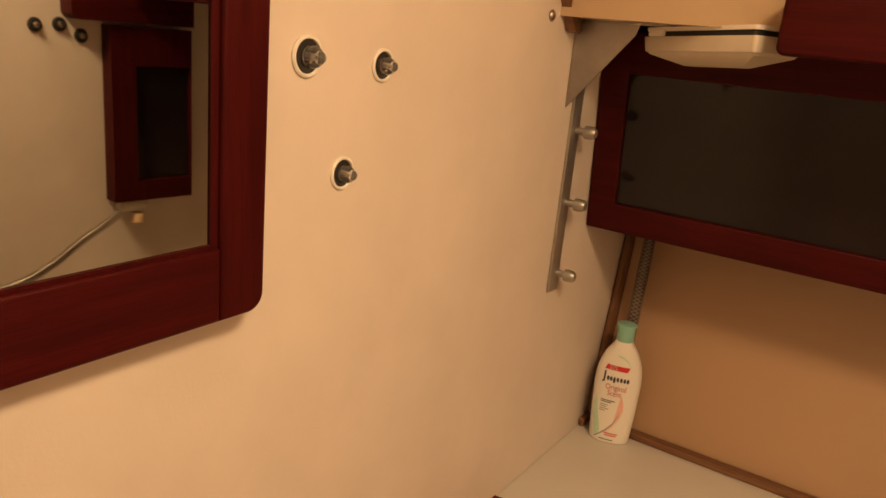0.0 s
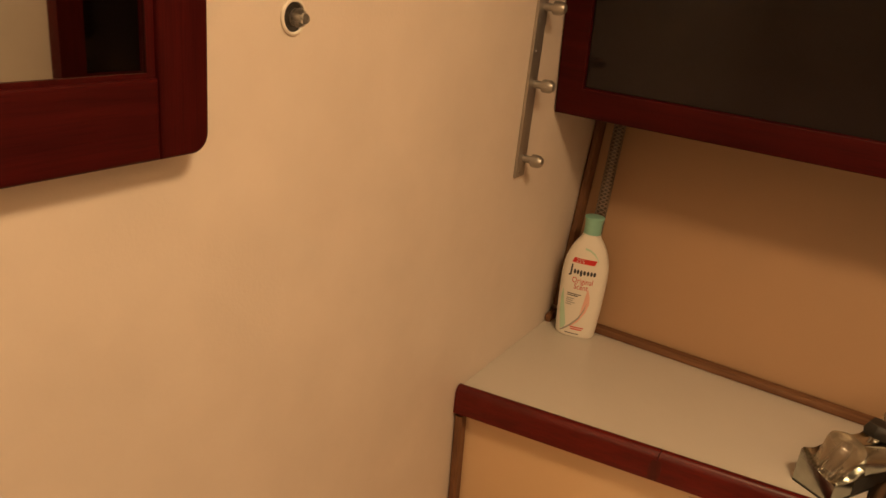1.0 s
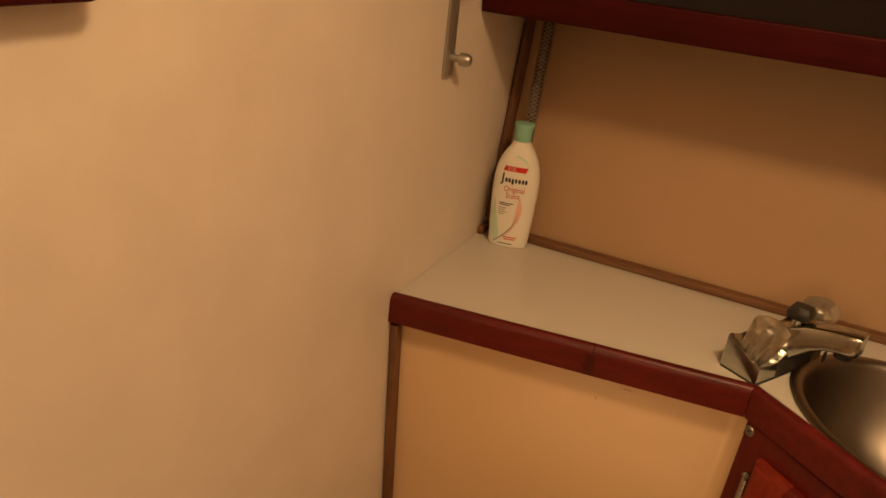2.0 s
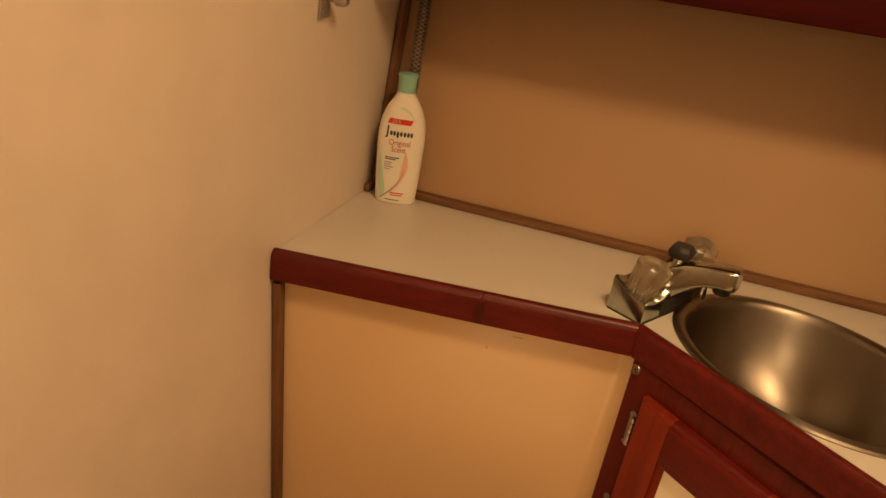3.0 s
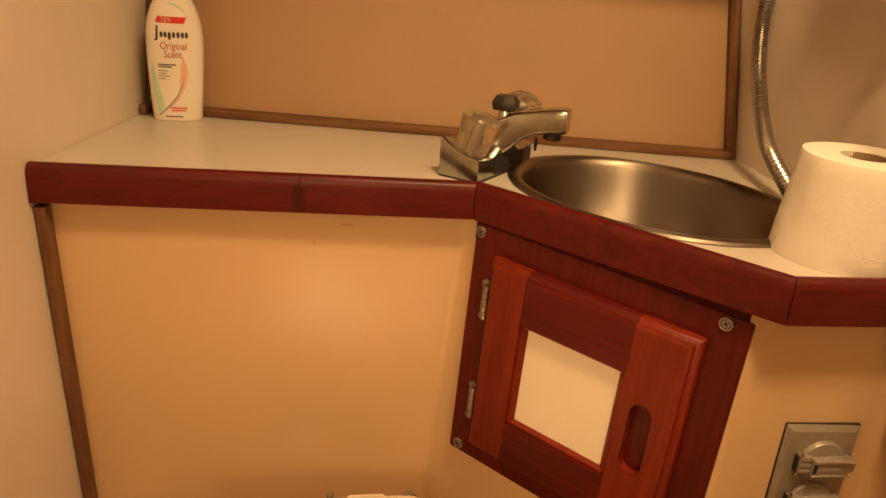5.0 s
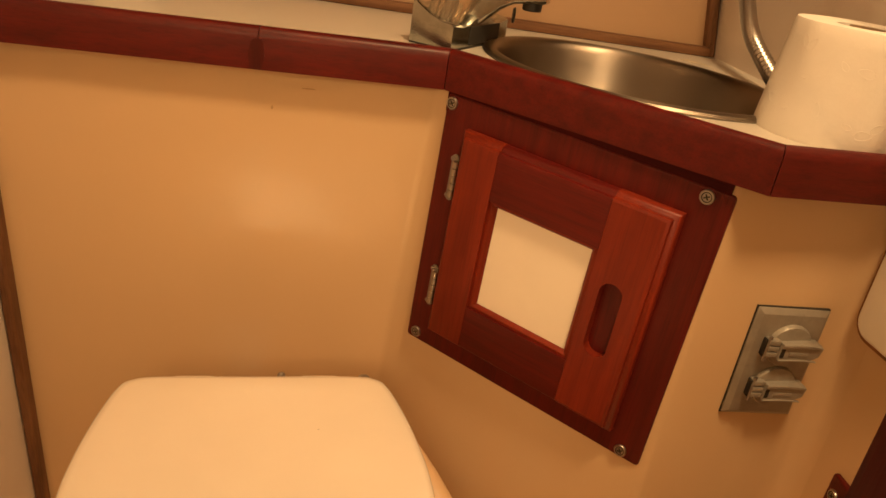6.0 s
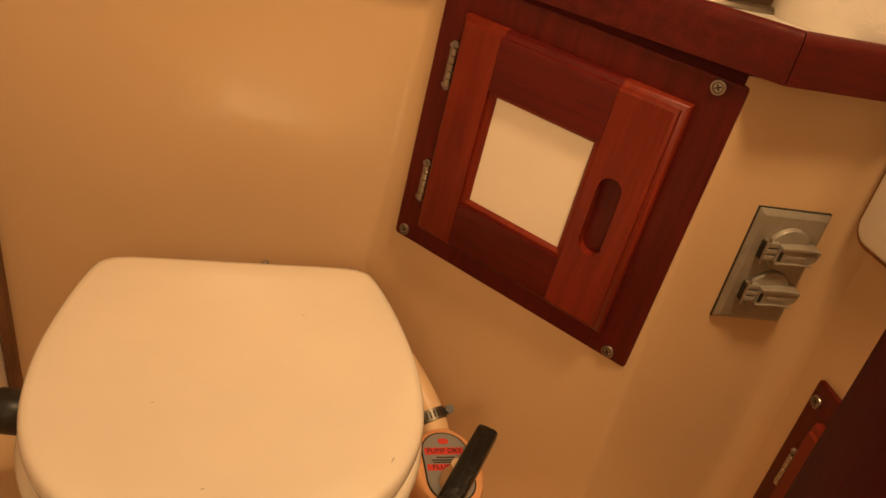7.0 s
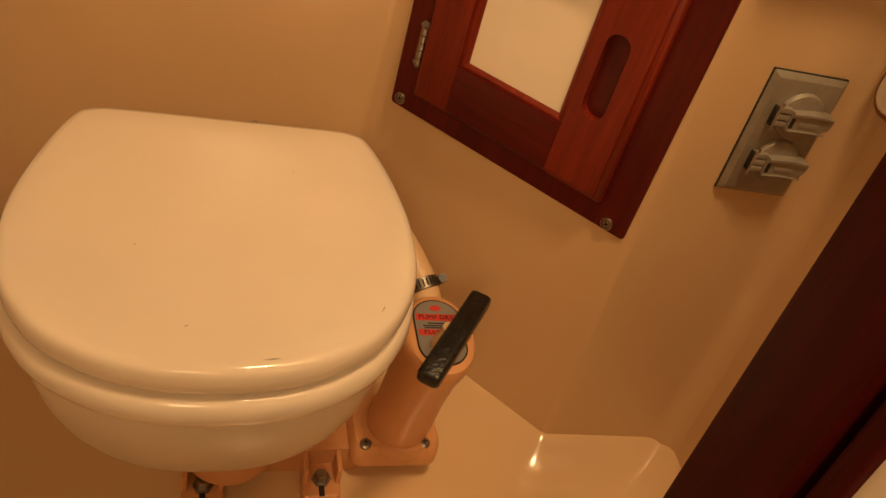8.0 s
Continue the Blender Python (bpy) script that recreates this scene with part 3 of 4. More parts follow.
# spout
sp = []
for d, zb, zt, w in ((0.010, 0.008, 0.048, 0.019), (-0.014, 0.016, 0.064, 0.018), (-0.028, 0.030, 0.071, 0.017), (-0.042, 0.043, 0.075, 0.016), (-0.056, 0.051, 0.078, 0.0155), (-0.072, 0.054, 0.081, 0.015), (-0.086, 0.055, 0.0825, 0.015), (-0.090, 0.056, 0.0815, 0.0135)):
    q = rounded([(-w, zb), (w, zb), (w, zt), (-w, zt)], 0.004, 3)
    sp.append([(u, d, v) for u, v in q])
spm = pose(0, 0, 0, 0, 0, 12)
spout = part("spout", turned(loft(sp), spm), chrome, faucet, "flat-sided chrome spout")
part("aerator", turned(lathe([(0.0095, 0.046), (0.0105, 0.047), (0.0105, 0.056), (0.009, 0.0565)], 20), spm @ Matrix.Translation((0, -0.074, 0))), black_plastic, spout, "black aerator")
part("hook", turned(tube(smooth_line([(0, -0.056, 0.046), (0.003, -0.056, 0.036), (0.0, -0.056, 0.031), (-0.005, -0.056, 0.036), (-0.005, -0.056, 0.046)], 6), 0.0012, 8), spm), black_plastic, spout)
part("lift_knob", turned(loft([[(x, y, 0.086) for x, y in rounded([(-0.011, -0.015), (0.011, -0.015), (0.013, 0.0), (0.011, 0.015), (-0.011, 0.015), (-0.013, 0)], 0.001, 2)], [(x * 1.15, y * 1.15, 0.094) for x, y in rounded([(-0.011, -0.015), (0.011, -0.015), (0.013, 0.0), (0.011, 0.015), (-0.011, 0.015), (-0.013, 0)], 0.001, 2)], [(x * 0.85, y * 0.85, 0.102) for x, y in rounded([(-0.011, -0.015), (0.011, -0.015), (0.013, 0.0), (0.011, 0.015), (-0.011, 0.015), (-0.013, 0)], 0.001, 2)]]), spm @ Matrix.Translation((0.000, -0.016, -0.0135)) @ Matrix.Diagonal((0.9, 0.82, 1, 1))), black_plastic, faucet, "black faceted lift knob")
part("knob_stem", turned(lathe([(0.010, 0.058), (0.008, 0.064), (0.006, 0.074)], 16), spm @ Matrix.Translation((0.000, -0.016, 0))), chrome, faucet)
for s in (-1, 1):
    rs = []
    for z, r, fl in ((0.0, 0.013, 0.10), (0.004, 0.0165, 0.10), (0.014, 0.0175, 0.09), (0.026, 0.0185, 0.05), (0.036, 0.0195, 0.0), (0.042, 0.0185, 0.0), (0.047, 0.0130, 0.0)):
        rs.append([(r * (1 - fl * (k % 2)) * math.cos(2 * math.pi * k / 32 + (0.1 if z > 0.04 else 0)), r * (1 - fl * (k % 2)) * math.sin(2 * math.pi * k / 32), z) for k in range(32)])
    tilt = Matrix.Translation((s * 0.044 + (0.006 if s > 0 else 0.0), -0.008 if s > 0 else 0.0, 0.027 + (0.013 if s > 0 else 0.0))) @ pose(0, 0, 0, 14, -6 * s, 0) @ Matrix.Diagonal((1.14, 1.14, 0.98, 1))
    knob = part("knob", turned(loft(rs), tilt), acrylic, faucet, "clear fluted acrylic knob")
    part("collar", turned(lathe([(0.019, -0.003), (0.020, 0.0), (0.019, 0.002), (0.014, 0.003)], 24), Matrix.Translation((s * 0.044, 0.0, 0.029)) @ pose(0, 0, 0, 16, 0, 0)), chrome, knob)
    part("core", turned(lathe([(0.0045, 0.002), (0.0045, 0.034), (0.002, 0.036)], 12), tilt), dull_steel, knob)

# ---- toilet ----
tm = Matrix.Translation((0.304, -0.350, 0)) @ pose(0, 0, 0, 0, 0, 10.8)
toilet = thing("toilet", "marine toilet with a closed white lid and salmon plastic base", "toilet", m=tm)
HALF = [(0.0, -0.002), (0.094, -0.002), (0.121, 0.003), (0.132, 0.017), (0.143, 0.062), (0.1505, 0.115), (0.1525, 0.160), (0.148, 0.207), (0.135, 0.247), (0.109, 0.284), (0.071, 0.309), (0.034, 0.320), (0.0, 0.3225)]
hl = [(p.x, p.y) for p in smooth_line([(u, v, 0) for u, v in HALF], 4)]
hl = [(u * 1.012, (v - 0.16) * 1.018 + 0.1572) for u, v in hl]
SEAT = [(u, -v) for u, v in hl] + [(-u, -v) for u, v in hl[-2:0:-1]]


def seat_rings(stack, cv=0.172):
    return [[(u * s, (v + cv) * s - cv, z) for u, v in SEAT] for s, z in stack]


lid = part("lid", loft(seat_rings([(0.950, 0.3705), (0.982, 0.3712), (0.996, 0.3745), (1.0, 0.3805), (0.998, 0.3865), (0.990, 0.3900), (0.975, 0.3925), (0.94, 0.3940), (0.80, 0.3946), (0.4, 0.3950)])), china, toilet, "glossy off-white lid with small scuffs")
part("seat", loft(seat_rings([(0.955, 0.3400), (0.990, 0.3408), (1.012, 0.345), (1.022, 0.351), (1.021, 0.357), (1.008, 0.3625), (0.982, 0.3655), (0.93, 0.3664)])), china, toilet, "off-white seat ring")
bowl = [[(u * su, (v + cv) * sv - cv, z) for u, v in SEAT] for su, sv, cv, z in ((0.50, 0.40, 0.165, 0.186), (0.66, 0.49, 0.168, 0.191), (0.76, 0.57, 0.17, 0.207), (0.85, 0.69, 0.17, 0.237), (0.905, 0.81, 0.172, 0.270), (0.935, 0.895, 0.172, 0.300), (0.945, 0.940, 0.172, 0.324), (0.94, 0.950, 0.172, 0.341))]
part("bowl", loft(bowl), bowl_china, toilet, "white china bowl")
for u, v, w in ((-0.064, 0.004, 0.022), (0.064, 0.004, 0.022)):
    part("lid_hinge", box(u - w, u + w, 0.008, 0.026, 0.345, 0.379, 0.005), china, toilet)
part("hinge_bolt", turned(lathe([(0.009, 0), (0.010, 0.004), (0.010, 0.010), (0.006, 0.014)], 6), Matrix.Translation((0.113, 0.022, 0.364)) @ pose(0, 0, 0, 0, 0, 0)), dull_steel, toilet)
part("hinge_bolt", turned(lathe([(0.004, 0), (0.005, 0.004), (0.004, 0.018), (0.002, 0.020)], 8), Matrix.Translation((0.024, 0.022, 0.364))), dull_steel, toilet)
# small scuffs on the lid
for u, v, z, a, l in ((0.0346, -0.3105, 0.39405, 8, 0.011), (0.114, -0.259, 0.3941, 60, 0.007), (-0.0193, -0.2824, 0.3944, 30, 0.003), (0.0563, -0.084, 0.3947, 0, 0.002), (-0.06, -0.20, 0.3948, 0, 0.0018)):
    part("scuff", turned(plate(circle(0, 0, l * 0.5, 8, 0.0006), 0, 0.0003), Matrix.Translation((u, v, z)) @ pose(0, 0, 0, 0, 0, a)), lid_scuff, lid)
# base casting
bm = loft([[(x, y, z) for x, y in rounded([(-0.030, -0.150), (0.17, -0.150), (0.17, -0.06), (-0.030, -0.06)], 0.02, 4)] for z in (FLOOR, FLOOR + 0.030, FLOOR + 0.036)])
base = part("base", bm, salmon, toilet, "salmon plastic base casting")
part("base_neck", lathe([(0.044, 0), (0.042, 0.03), (0.040, 0.06), (0.040, 0.11)], 28), salmon, base).matrix_basis = Matrix.Translation((0.02, -0.14, 0.085))
for u, v in ((-0.004, -0.168), (0.115, -0.164)):
    foot = part("foot", plate(rounded([(u - 0.020, v - 0.028), (u + 0.020, v - 0.028), (u + 0.020, v + 0.03), (u - 0.020, v + 0.03)], 0.006, 3), FLOOR, FLOOR + 0.012, [], 0.003), salmon, base)
    part("rib", box(u - 0.020, u - 0.015, v - 0.012, v + 0.03, FLOOR + 0.010, FLOOR + 0.034, 0.001), salmon, foot)
    part("rib", box(u + 0.015, u + 0.020, v - 0.012, v + 0.03, FLOOR + 0.010, FLOOR + 0.034, 0.001), salmon, foot)
    part("bolt", turned(lathe([(0.0105, 0.012), (0.0105, 0.014), (0.0072, 0.0142), (0.0076, 0.020), (0.006, 0.0225)], 6), Matrix.Translation((u, v - 0.006, FLOOR))), dull_steel, foot, "tarnished hexagon bolt")
    part("bolt_slot", box(u - 0.003, u + 0.003, v - 0.027, v - 0.012, FLOOR + 0.0118, FLOOR + 0.0126), dark_hole, foot)
# pump
PB, PT = Vector((0.196, -0.128, 0.100)), Vector((0.198, -0.171, 0.290))
flange = rounded([(0.144, -0.166), (0.241, -0.166), (0.241, -0.086), (0.144, -0.086)], 0.014, 4)
part("pump_flange", loft([[(x, y, FLOOR + z) for x, y in flange] for z in (0.026, 0.047)] + [[(0.1935 + (x - 0.1935) * 0.92, -0.126 + (y + 0.126) * 0.90, FLOOR + 0.054) for x, y in flange]]), salmon, toilet, "salmon flange with screws")
rings = []
for k, (t, gx, gy) in enumerate(((0, 0.044, 0.042), (0.045, 0.044, 0.042), (0.075, 0.0405, 0.039), (0.085, 0.0345, 0.0345), (0.5, 0.0315, 0.038), (0.78, 0.0325, 0.043), (0.88, 0.0345, 0.048), (0.96, 0.0345, 0.0490), (0.99, 0.0325, 0.0470), (1.0, 0.0295, 0.0435))):
    c = PB.lerp(PT, t)
    sl = 0.10 * t
    rings.append([(c.x + gx * math.cos(a), c.y + gy * math.sin(a), c.z + gy * math.sin(a) * sl) for a in [2 * math.pi * j / 32 for j in range(32)]])
pump = part("pump_body", loft(rings), salmon, toilet, "salmon plastic hand pump")
LP = Matrix.Translation((PT.x - 0.001, PT.y + 0.001, PT.z + 0.0004)) @ pose(0, 0, 0, 5.7, 0, 0)
lab = part("pump_label", turned(plate(rounded([(-0.022, -0.039), (0.022, -0.039), (0.022, 0.037), (-0.022, 0.037)], 0.0215, 8), 0, 0.0008), LP), label_grey, pump, "grey label with red bands")
part("label_rim", turned(plate(rounded([(-0.0235, -0.0405), (0.0235, -0.0405), (0.0235, 0.0385), (-0.0235, 0.0385)], 0.023, 8), -0.0003, 0.0005), LP), black_plastic, pump)
for y0, y1, x0, x1 in ((0.012, 0.020, -0.0205, 0.018), (-0.006, 0.001, -0.0205, 0.010)):
    part("red_band", turned(box(x0, x1, y0, y1, 0.0008, 0.0011), LP), label_red, lab)
part("red_mark", turned(plate(circle(0.0, 0.0275, 0.0055, 14, 0.0035), 0.0008, 0.0011), LP), label_red, lab)
for y0, w in ((0.008, 0.012), (0.005, 0.017), (0.0025, 0.016)):
    part("text_bar", turned(box(-w + 0.002, w - 0.004, y0, y0 + 0.0013, 0.0008, 0.0011), LP), dark_hole, lab)
lettering("words", "PUMP DRY", 0.0075, dark_hole, lab, LP @ Matrix.Translation((-0.001, 0.016, 0.0012)), 0.034)
lettering("words", "FLUSH", 0.0065, dark_hole, lab, LP @ Matrix.Translation((-0.004, -0.0025, 0.0012)), 0.022)
part("lever_boss", turned(lathe([(0.0125, 0), (0.012, 0.010), (0.009, 0.014), (0.007, 0.028)], 20), LP @ Matrix.Translation((0.0, -0.020, 0.0))), hose_cream, pump, "cream lever boss")
bar = rounded([(-0.0085, -0.066), (0.0085, -0.066), (0.0085, 0.066), (-0.0085, 0.066)], 0.004, 4)
lever = loft([[(x * s, y * (1 - (1 - s) * 0.15), z) for x, y in bar] for s, z in ((0.85, 0.0), (1, 0.0025), (1, 0.009), (0.94, 0.011), (0.8, 0.012))])
part("lever", turned(lever, Matrix.Translation((0.197, -0.209, 0.315)) @ pose(0, 0, 0, 3, 0, -35) @ Matrix.Diagonal((1.2, 0.90, 1.15, 1))), black_worn, pump, "scuffed black pump lever")
for x, y in ((0.158, -0.157), (0.222, -0.157)):
    part("screw", turned(lathe([(0.0072, 0), (0.0072, 0.002), (0.005, 0.0042), (0.0001, 0.0046)], 16, True, False), Matrix.Translation((x, y, FLOOR + 0.0515))), dull_steel, toilet, "cross-head screw")
    part("screw_slot", joined(box(x - 0.0032, x + 0.0032, y - 0.0006, y + 0.0006, FLOOR + 0.055, FLOOR + 0.0564), box(x - 0.0006, x + 0.0006, y - 0.0032, y + 0.0032, FLOOR + 0.055, FLOOR + 0.0563)), dark_hole, toilet)
# hose behind the pump with its clamp
hose_line = smooth_line([(0.199, -0.138, 0.250), (0.195, -0.114, 0.283), (0.180, -0.080, 0.305), (0.155, -0.030, 0.322), (0.120, 0.020, 0.335), (0.105, 0.048, 0.325), (0.100, 0.062, 0.29), (0.100, 0.066, 0.20), (0.100, 0.066, 0.08)], 8)
part("hose", tube(hose_line, 0.0155, 20), hose_cream, toilet, "cream discharge hose")
cl = axis_pose((0.191, -0.106, 0.290), (-0.30, 0.70, 0.5)) @ Matrix.Diagonal((0.92, 0.92, 1, 1))
clamp = part("hose_clamp", turned(lathe([(0.0175, -0.006), (0.0192, -0.0055), (0.0192, 0.0055), (0.0175, 0.006)], 28, False, False), cl), clamp_steel, toilet, "steel worm-drive clamp")
for k in range(14):
    a = 2 * math.pi * k / 28 - 0.4
    part("slot", turned(box(0.0188, 0.0197, -0.0008, 0.0008, -0.0035, 0.0035), cl @ pose(0, 0, 0, 0, 0, math.degrees(a))), dark_hole, clamp)
part("worm_screw", turned(lathe([(0.003, -0.010), (0.0036, -0.009), (0.0036, 0.004), (0.0050, 0.005), (0.0050, 0.010)], 6), cl @ pose(0, 0, 0, 0, 0, 160) @ Matrix.Translation((0.023, 0, 0)) @ pose(0, 0, 0, 90, 0, 0)), black_plastic, clamp)
# black fitting on the far side of the bowl
part("inlet_cap", turned(lathe([(0.020, 0), (0.0225, 0.003), (0.0225, 0.030), (0.020, 0.034)], 28), Matrix.Translation((-0.192, -0.030, 0.222)) @ pose(0, 0, 0, 0, -80, 0)), black_plastic, toilet, "black round inlet cap")
part("inlet_stem", turned(lathe([(0.011, 0), (0.011, 0.09)], 16), Matrix.Translation((-0.105, -0.045, 0.205)) @ pose(0, 0, 0, 0, -80, 0)), salmon, toilet)

# ---- toilet roll ----
roll = thing("toilet_roll", "fresh white toilet roll with embossed leaves standing on the worktop", "toilet roll", m=Matrix.Translation((0.789, -0.343, CT)))
R, HH = 0.0600, 0.0945
wob = lambda a, z: R + 0.0012 * noise.noise((3 * math.cos(a), 3 * math.sin(a), z * 18)) - 0.0045 * z / HH + 0.004 * z / HH * math.cos(a + 0.5)
rings = []
for z, s in ((0, 0.985), (0.003, 1.0), (0.02, 1), (0.04, 1), (0.06, 1), (0.08, 1), (HH - 0.003, 1), (HH, 0.985), (HH + 0.0005, 0.9), (HH, 0.6), (HH - 0.0005, 0.37)):
    rings.append([(wob(a, z) * s * math.cos(a), wob(a, z) * s * math.sin(a), z) for a in [2 * math.pi * k / 64 for k in range(64)]])
rings.append([(0.0215 * math.cos(a), 0.0215 * math.sin(a), 0.0) for a in [2 * math.pi * k / 64 for k in range(64)]])
part("paper", loft(rings, False, False), paper, roll)
part("core", lathe([(0.0212, 0.0), (0.0212, HH - 0.001), (0.0198, HH - 0.0012), (0.0198, 0.0)], 32, False, False), card, roll, "brown cardboard core")
rnd = random.Random(5)
for k in range(26):
    a, z, sz = math.radians(rnd.uniform(150, 320)), rnd.uniform(0.012, 0.082), rnd.uniform(0.0028, 0.0052)
    turn = rnd.uniform(0, 180)
    pts = [(sz * 1.5 * math.cos(q), sz * 0.72 * math.sin(q) * (1 - 0.3 * math.cos(q))) for q in [2 * math.pi * j / 14 for j in range(15)]]
    ca, sa = math.cos(radians(turn)), math.sin(radians(turn))
    line = []
    for u, v in pts:
        uu, zz = u * ca - v * sa, z + u * sa + v * ca
        rr = wob(a + uu / R, zz) - 0.00022
        line.append(Vector((rr * math.cos(a + uu / R), rr * math.sin(a + uu / R), zz)))
    part("embossed_leaf", tube(line, 0.00036, 5), paper, roll)

# ---- lotion bottle ----
bottle = thing("lotion_bottle", "white lotion bottle with a mint green cap on the worktop", "bottle", m=Matrix.Translation((0.0565, -0.003, CT)) @ pose(0, 0, 0, 0, 0, 14))
SHAPE = [(0.000, 0.0285, 0.0165), (0.002, 0.0305, 0.0180), (0.010, 0.0315, 0.0190), (0.040, 0.0335, 0.0195), (0.080, 0.0352, 0.0200), (0.105, 0.0355, 0.0200), (0.125, 0.0335, 0.0195), (0.142, 0.0285, 0.0185), (0.155, 0.0220, 0.0165), (0.163, 0.0165, 0.0145), (0.168, 0.0140, 0.0135), (0.171, 0.0135, 0.0132)]


def girth(z):
    zs = [s[0] for s in SHAPE]
    return float(np.interp(z, zs, [s[1] for s in SHAPE])), float(np.interp(z, zs, [s[2] for s in SHAPE]))


def sup(a, b, k, n=48, p=2.4):
    t = 2 * math.pi * k / n
    c, s = math.cos(t), math.sin(t)
    return a * math.copysign(abs(c) ** (2 / p), c), b * math.copysign(abs(s) ** (2 / p), s)


def on_bottle(v, lift=0.0004):
    v = Vector((v.x, v.y, 0.010 + (v.z - 0.010) * 1.14))
    a, b = girth(v.z)
    u = max(-0.97, min(0.97, v.x / a))
    return Vector((v.x, -b * (1 - abs(u) ** 2.4) ** (1 / 2.4) - lift, v.z))


zz = smooth_line([(s[0], s[1], s[2]) for s in SHAPE], 3)
part("body", loft([[(*sup(a, b, k), z) for k in range(48)] for z, a, b in zz]), bottle_white, bottle)
cap_bm = lathe([(0.0128, 0.1700), (0.0132, 0.1705), (0.0132, 0.186), (0.0142, 0.193), (0.0152, 0.196), (0.0150, 0.1975), (0.0135, 0.198)], 32)
part("cap", cap_bm, cap_green, bottle, "mint green flip cap")


def decal(name, xz, mat, lift=0.0004):
    """A printed shape in x and z, laid on the bottle's front."""
    bm = bmesh.new()
    vs = [bm.verts.new((x, 0, z)) for x, z in xz]
    bm.faces.new(vs)
    bmesh.ops.triangulate(bm, faces=bm.faces)
    bmesh.ops.subdivide_edges(bm, edges=list(bm.edges), cuts=5, use_grid_fill=True)
    for v in bm.verts:
        v.co = on_bottle(v.co, lift)
    return part(name, bm, mat, bottle)


decal("red_flag", [(-0.021, 0.1115), (0.014, 0.1115), (0.017, 0.1185), (-0.018, 0.1185)], ink_red)
decal("mint_swoosh", [(-0.0275, 0.072), (-0.0290, 0.058), (-0.0280, 0.038), (-0.0225, 0.010), (-0.0165, 0.0135), (-0.0150, 0.020), (-0.0185, 0.034), (-0.0235, 0.054)], ink_mint)
decal("coral_swoosh", [(0.0105, 0.078), (0.015, 0.066), (0.0165, 0.055), (0.013, 0.042), (0.003, 0.026), (-0.010, 0.014), (0.004, 0.032), (0.010, 0.048), (0.0115, 0.062)], ink_pink)
decal("grey_stem", [(-0.0235, 0.0075), (-0.020, 0.008), (-0.006, 0.0195), (0.004, 0.031), (0.0105, 0.045), (0.012, 0.056), (0.0092, 0.045), (0.0025, 0.0325), (-0.008, 0.0210)], ink_grey, 0.0006)
decal("mint_arc", [(-0.004, 0.134), (0.004, 0.1325), (0.012, 0.128), (0.018, 0.120), (0.020, 0.112), (0.0175, 0.1195), (0.011, 0.126), (0.004, 0.130), (-0.004, 0.1315)], ink_mint)
# maker's mark as plain strokes
decal("mark_stroke", [(-0.0235, 0.0925), (-0.0215, 0.0915), (-0.0185, 0.0935), (-0.0180, 0.1085), (-0.0205, 0.1085), (-0.0208, 0.0950)], ink_dark)
for k, (x, low) in enumerate(((-0.0140, 0), (-0.0092, 0), (-0.0042, 0.0025), (0.0010, 0), (0.0064, 0), (0.0116, 0), (0.0164, 0))):
    decal("mark_stroke", [(x + 0.0021 * math.cos(q), 0.0990 - low / 2 + (0.0034 + low / 2) * math.sin(q)) for q in [2 * math.pi * j / 10 for j in range(10)]], ink_dark)
UPM = pose(0, 0, 0, 90, 0, 0)
lettering("words", "25%", 0.0075, bottle_white, bottle, Matrix.Translation((-0.008, 0, 0.1150)) @ UPM, 0.013, lambda v: on_bottle(v, 0.0007))
lettering("words", "Original", 0.0115, ink_red, bottle, Matrix.Translation((0.0, 0, 0.0865)) @ UPM, 0.032, on_bottle)
lettering("words", "Scent", 0.0115, ink_red, bottle, Matrix.Translation((-0.001, 0, 0.0775)) @ UPM, 0.0215, on_bottle)
for z, w in ((0.0655, 0.022), (0.0630, 0.017), (0.0585, 0.012), (0.0555, 0.010), (0.0525, 0.014), (0.0495, 0.009)):
    decal("text_bar", [(-0.020, z), (-0.020 + w, z), (-0.020 + w, z + 0.0013), (-0.020, z + 0.0013)], ink_dark if z > 0.06 else ink_grey)
for z, x0, x1 in ((0.0165, -0.008, 0.014), (0.0135, -0.006, 0.012)):
    decal("text_bar", [(x0, z), (x1, z), (x1, z + 0.0016), (x0, z + 0.0016)], ink_red)
decal("text_bar", [(-0.014, 0.0065), (0.008, 0.0065), (0.008, 0.0078), (-0.014, 0.0078)], ink_dark)

# ---- duplex outlet with flip covers ----
ovec = Vector((0.070, 0.008))
om = Matrix.Translation((0.7935, -0.3932, 0.5085)) @ pose(0, 0, 0, 0, 0, math.degrees(math.atan2(ovec.y, ovec.x)))
outlet = thing("power_outlet", "grey metal duplex outlet with two hinged flip covers", "power outlet", m=om @ UPR)
part("gasket", plate([(-0.0372, -0.0598), (0.0368, -0.0598), (0.0368, 0.0598), (-0.0372, 0.0598)], -0.004, 0.0012), black_plastic, outlet)
OUT = rounded([(-0.0362, -0.0588), (0.0362, -0.0588), (0.0362, 0.0588), (-0.0362, 0.0588)], 0.001, 2)
part("cover_plate", loft([[(x * s, y * q, z) for x, y in OUT] for s, q, z in ((1, 1, 0.0012), (1, 1, 0.0025), (0.88, 0.925, 0.0060), (0.86, 0.915, 0.0063))]), metal_cover, outlet, "bevelled grey metal plate")
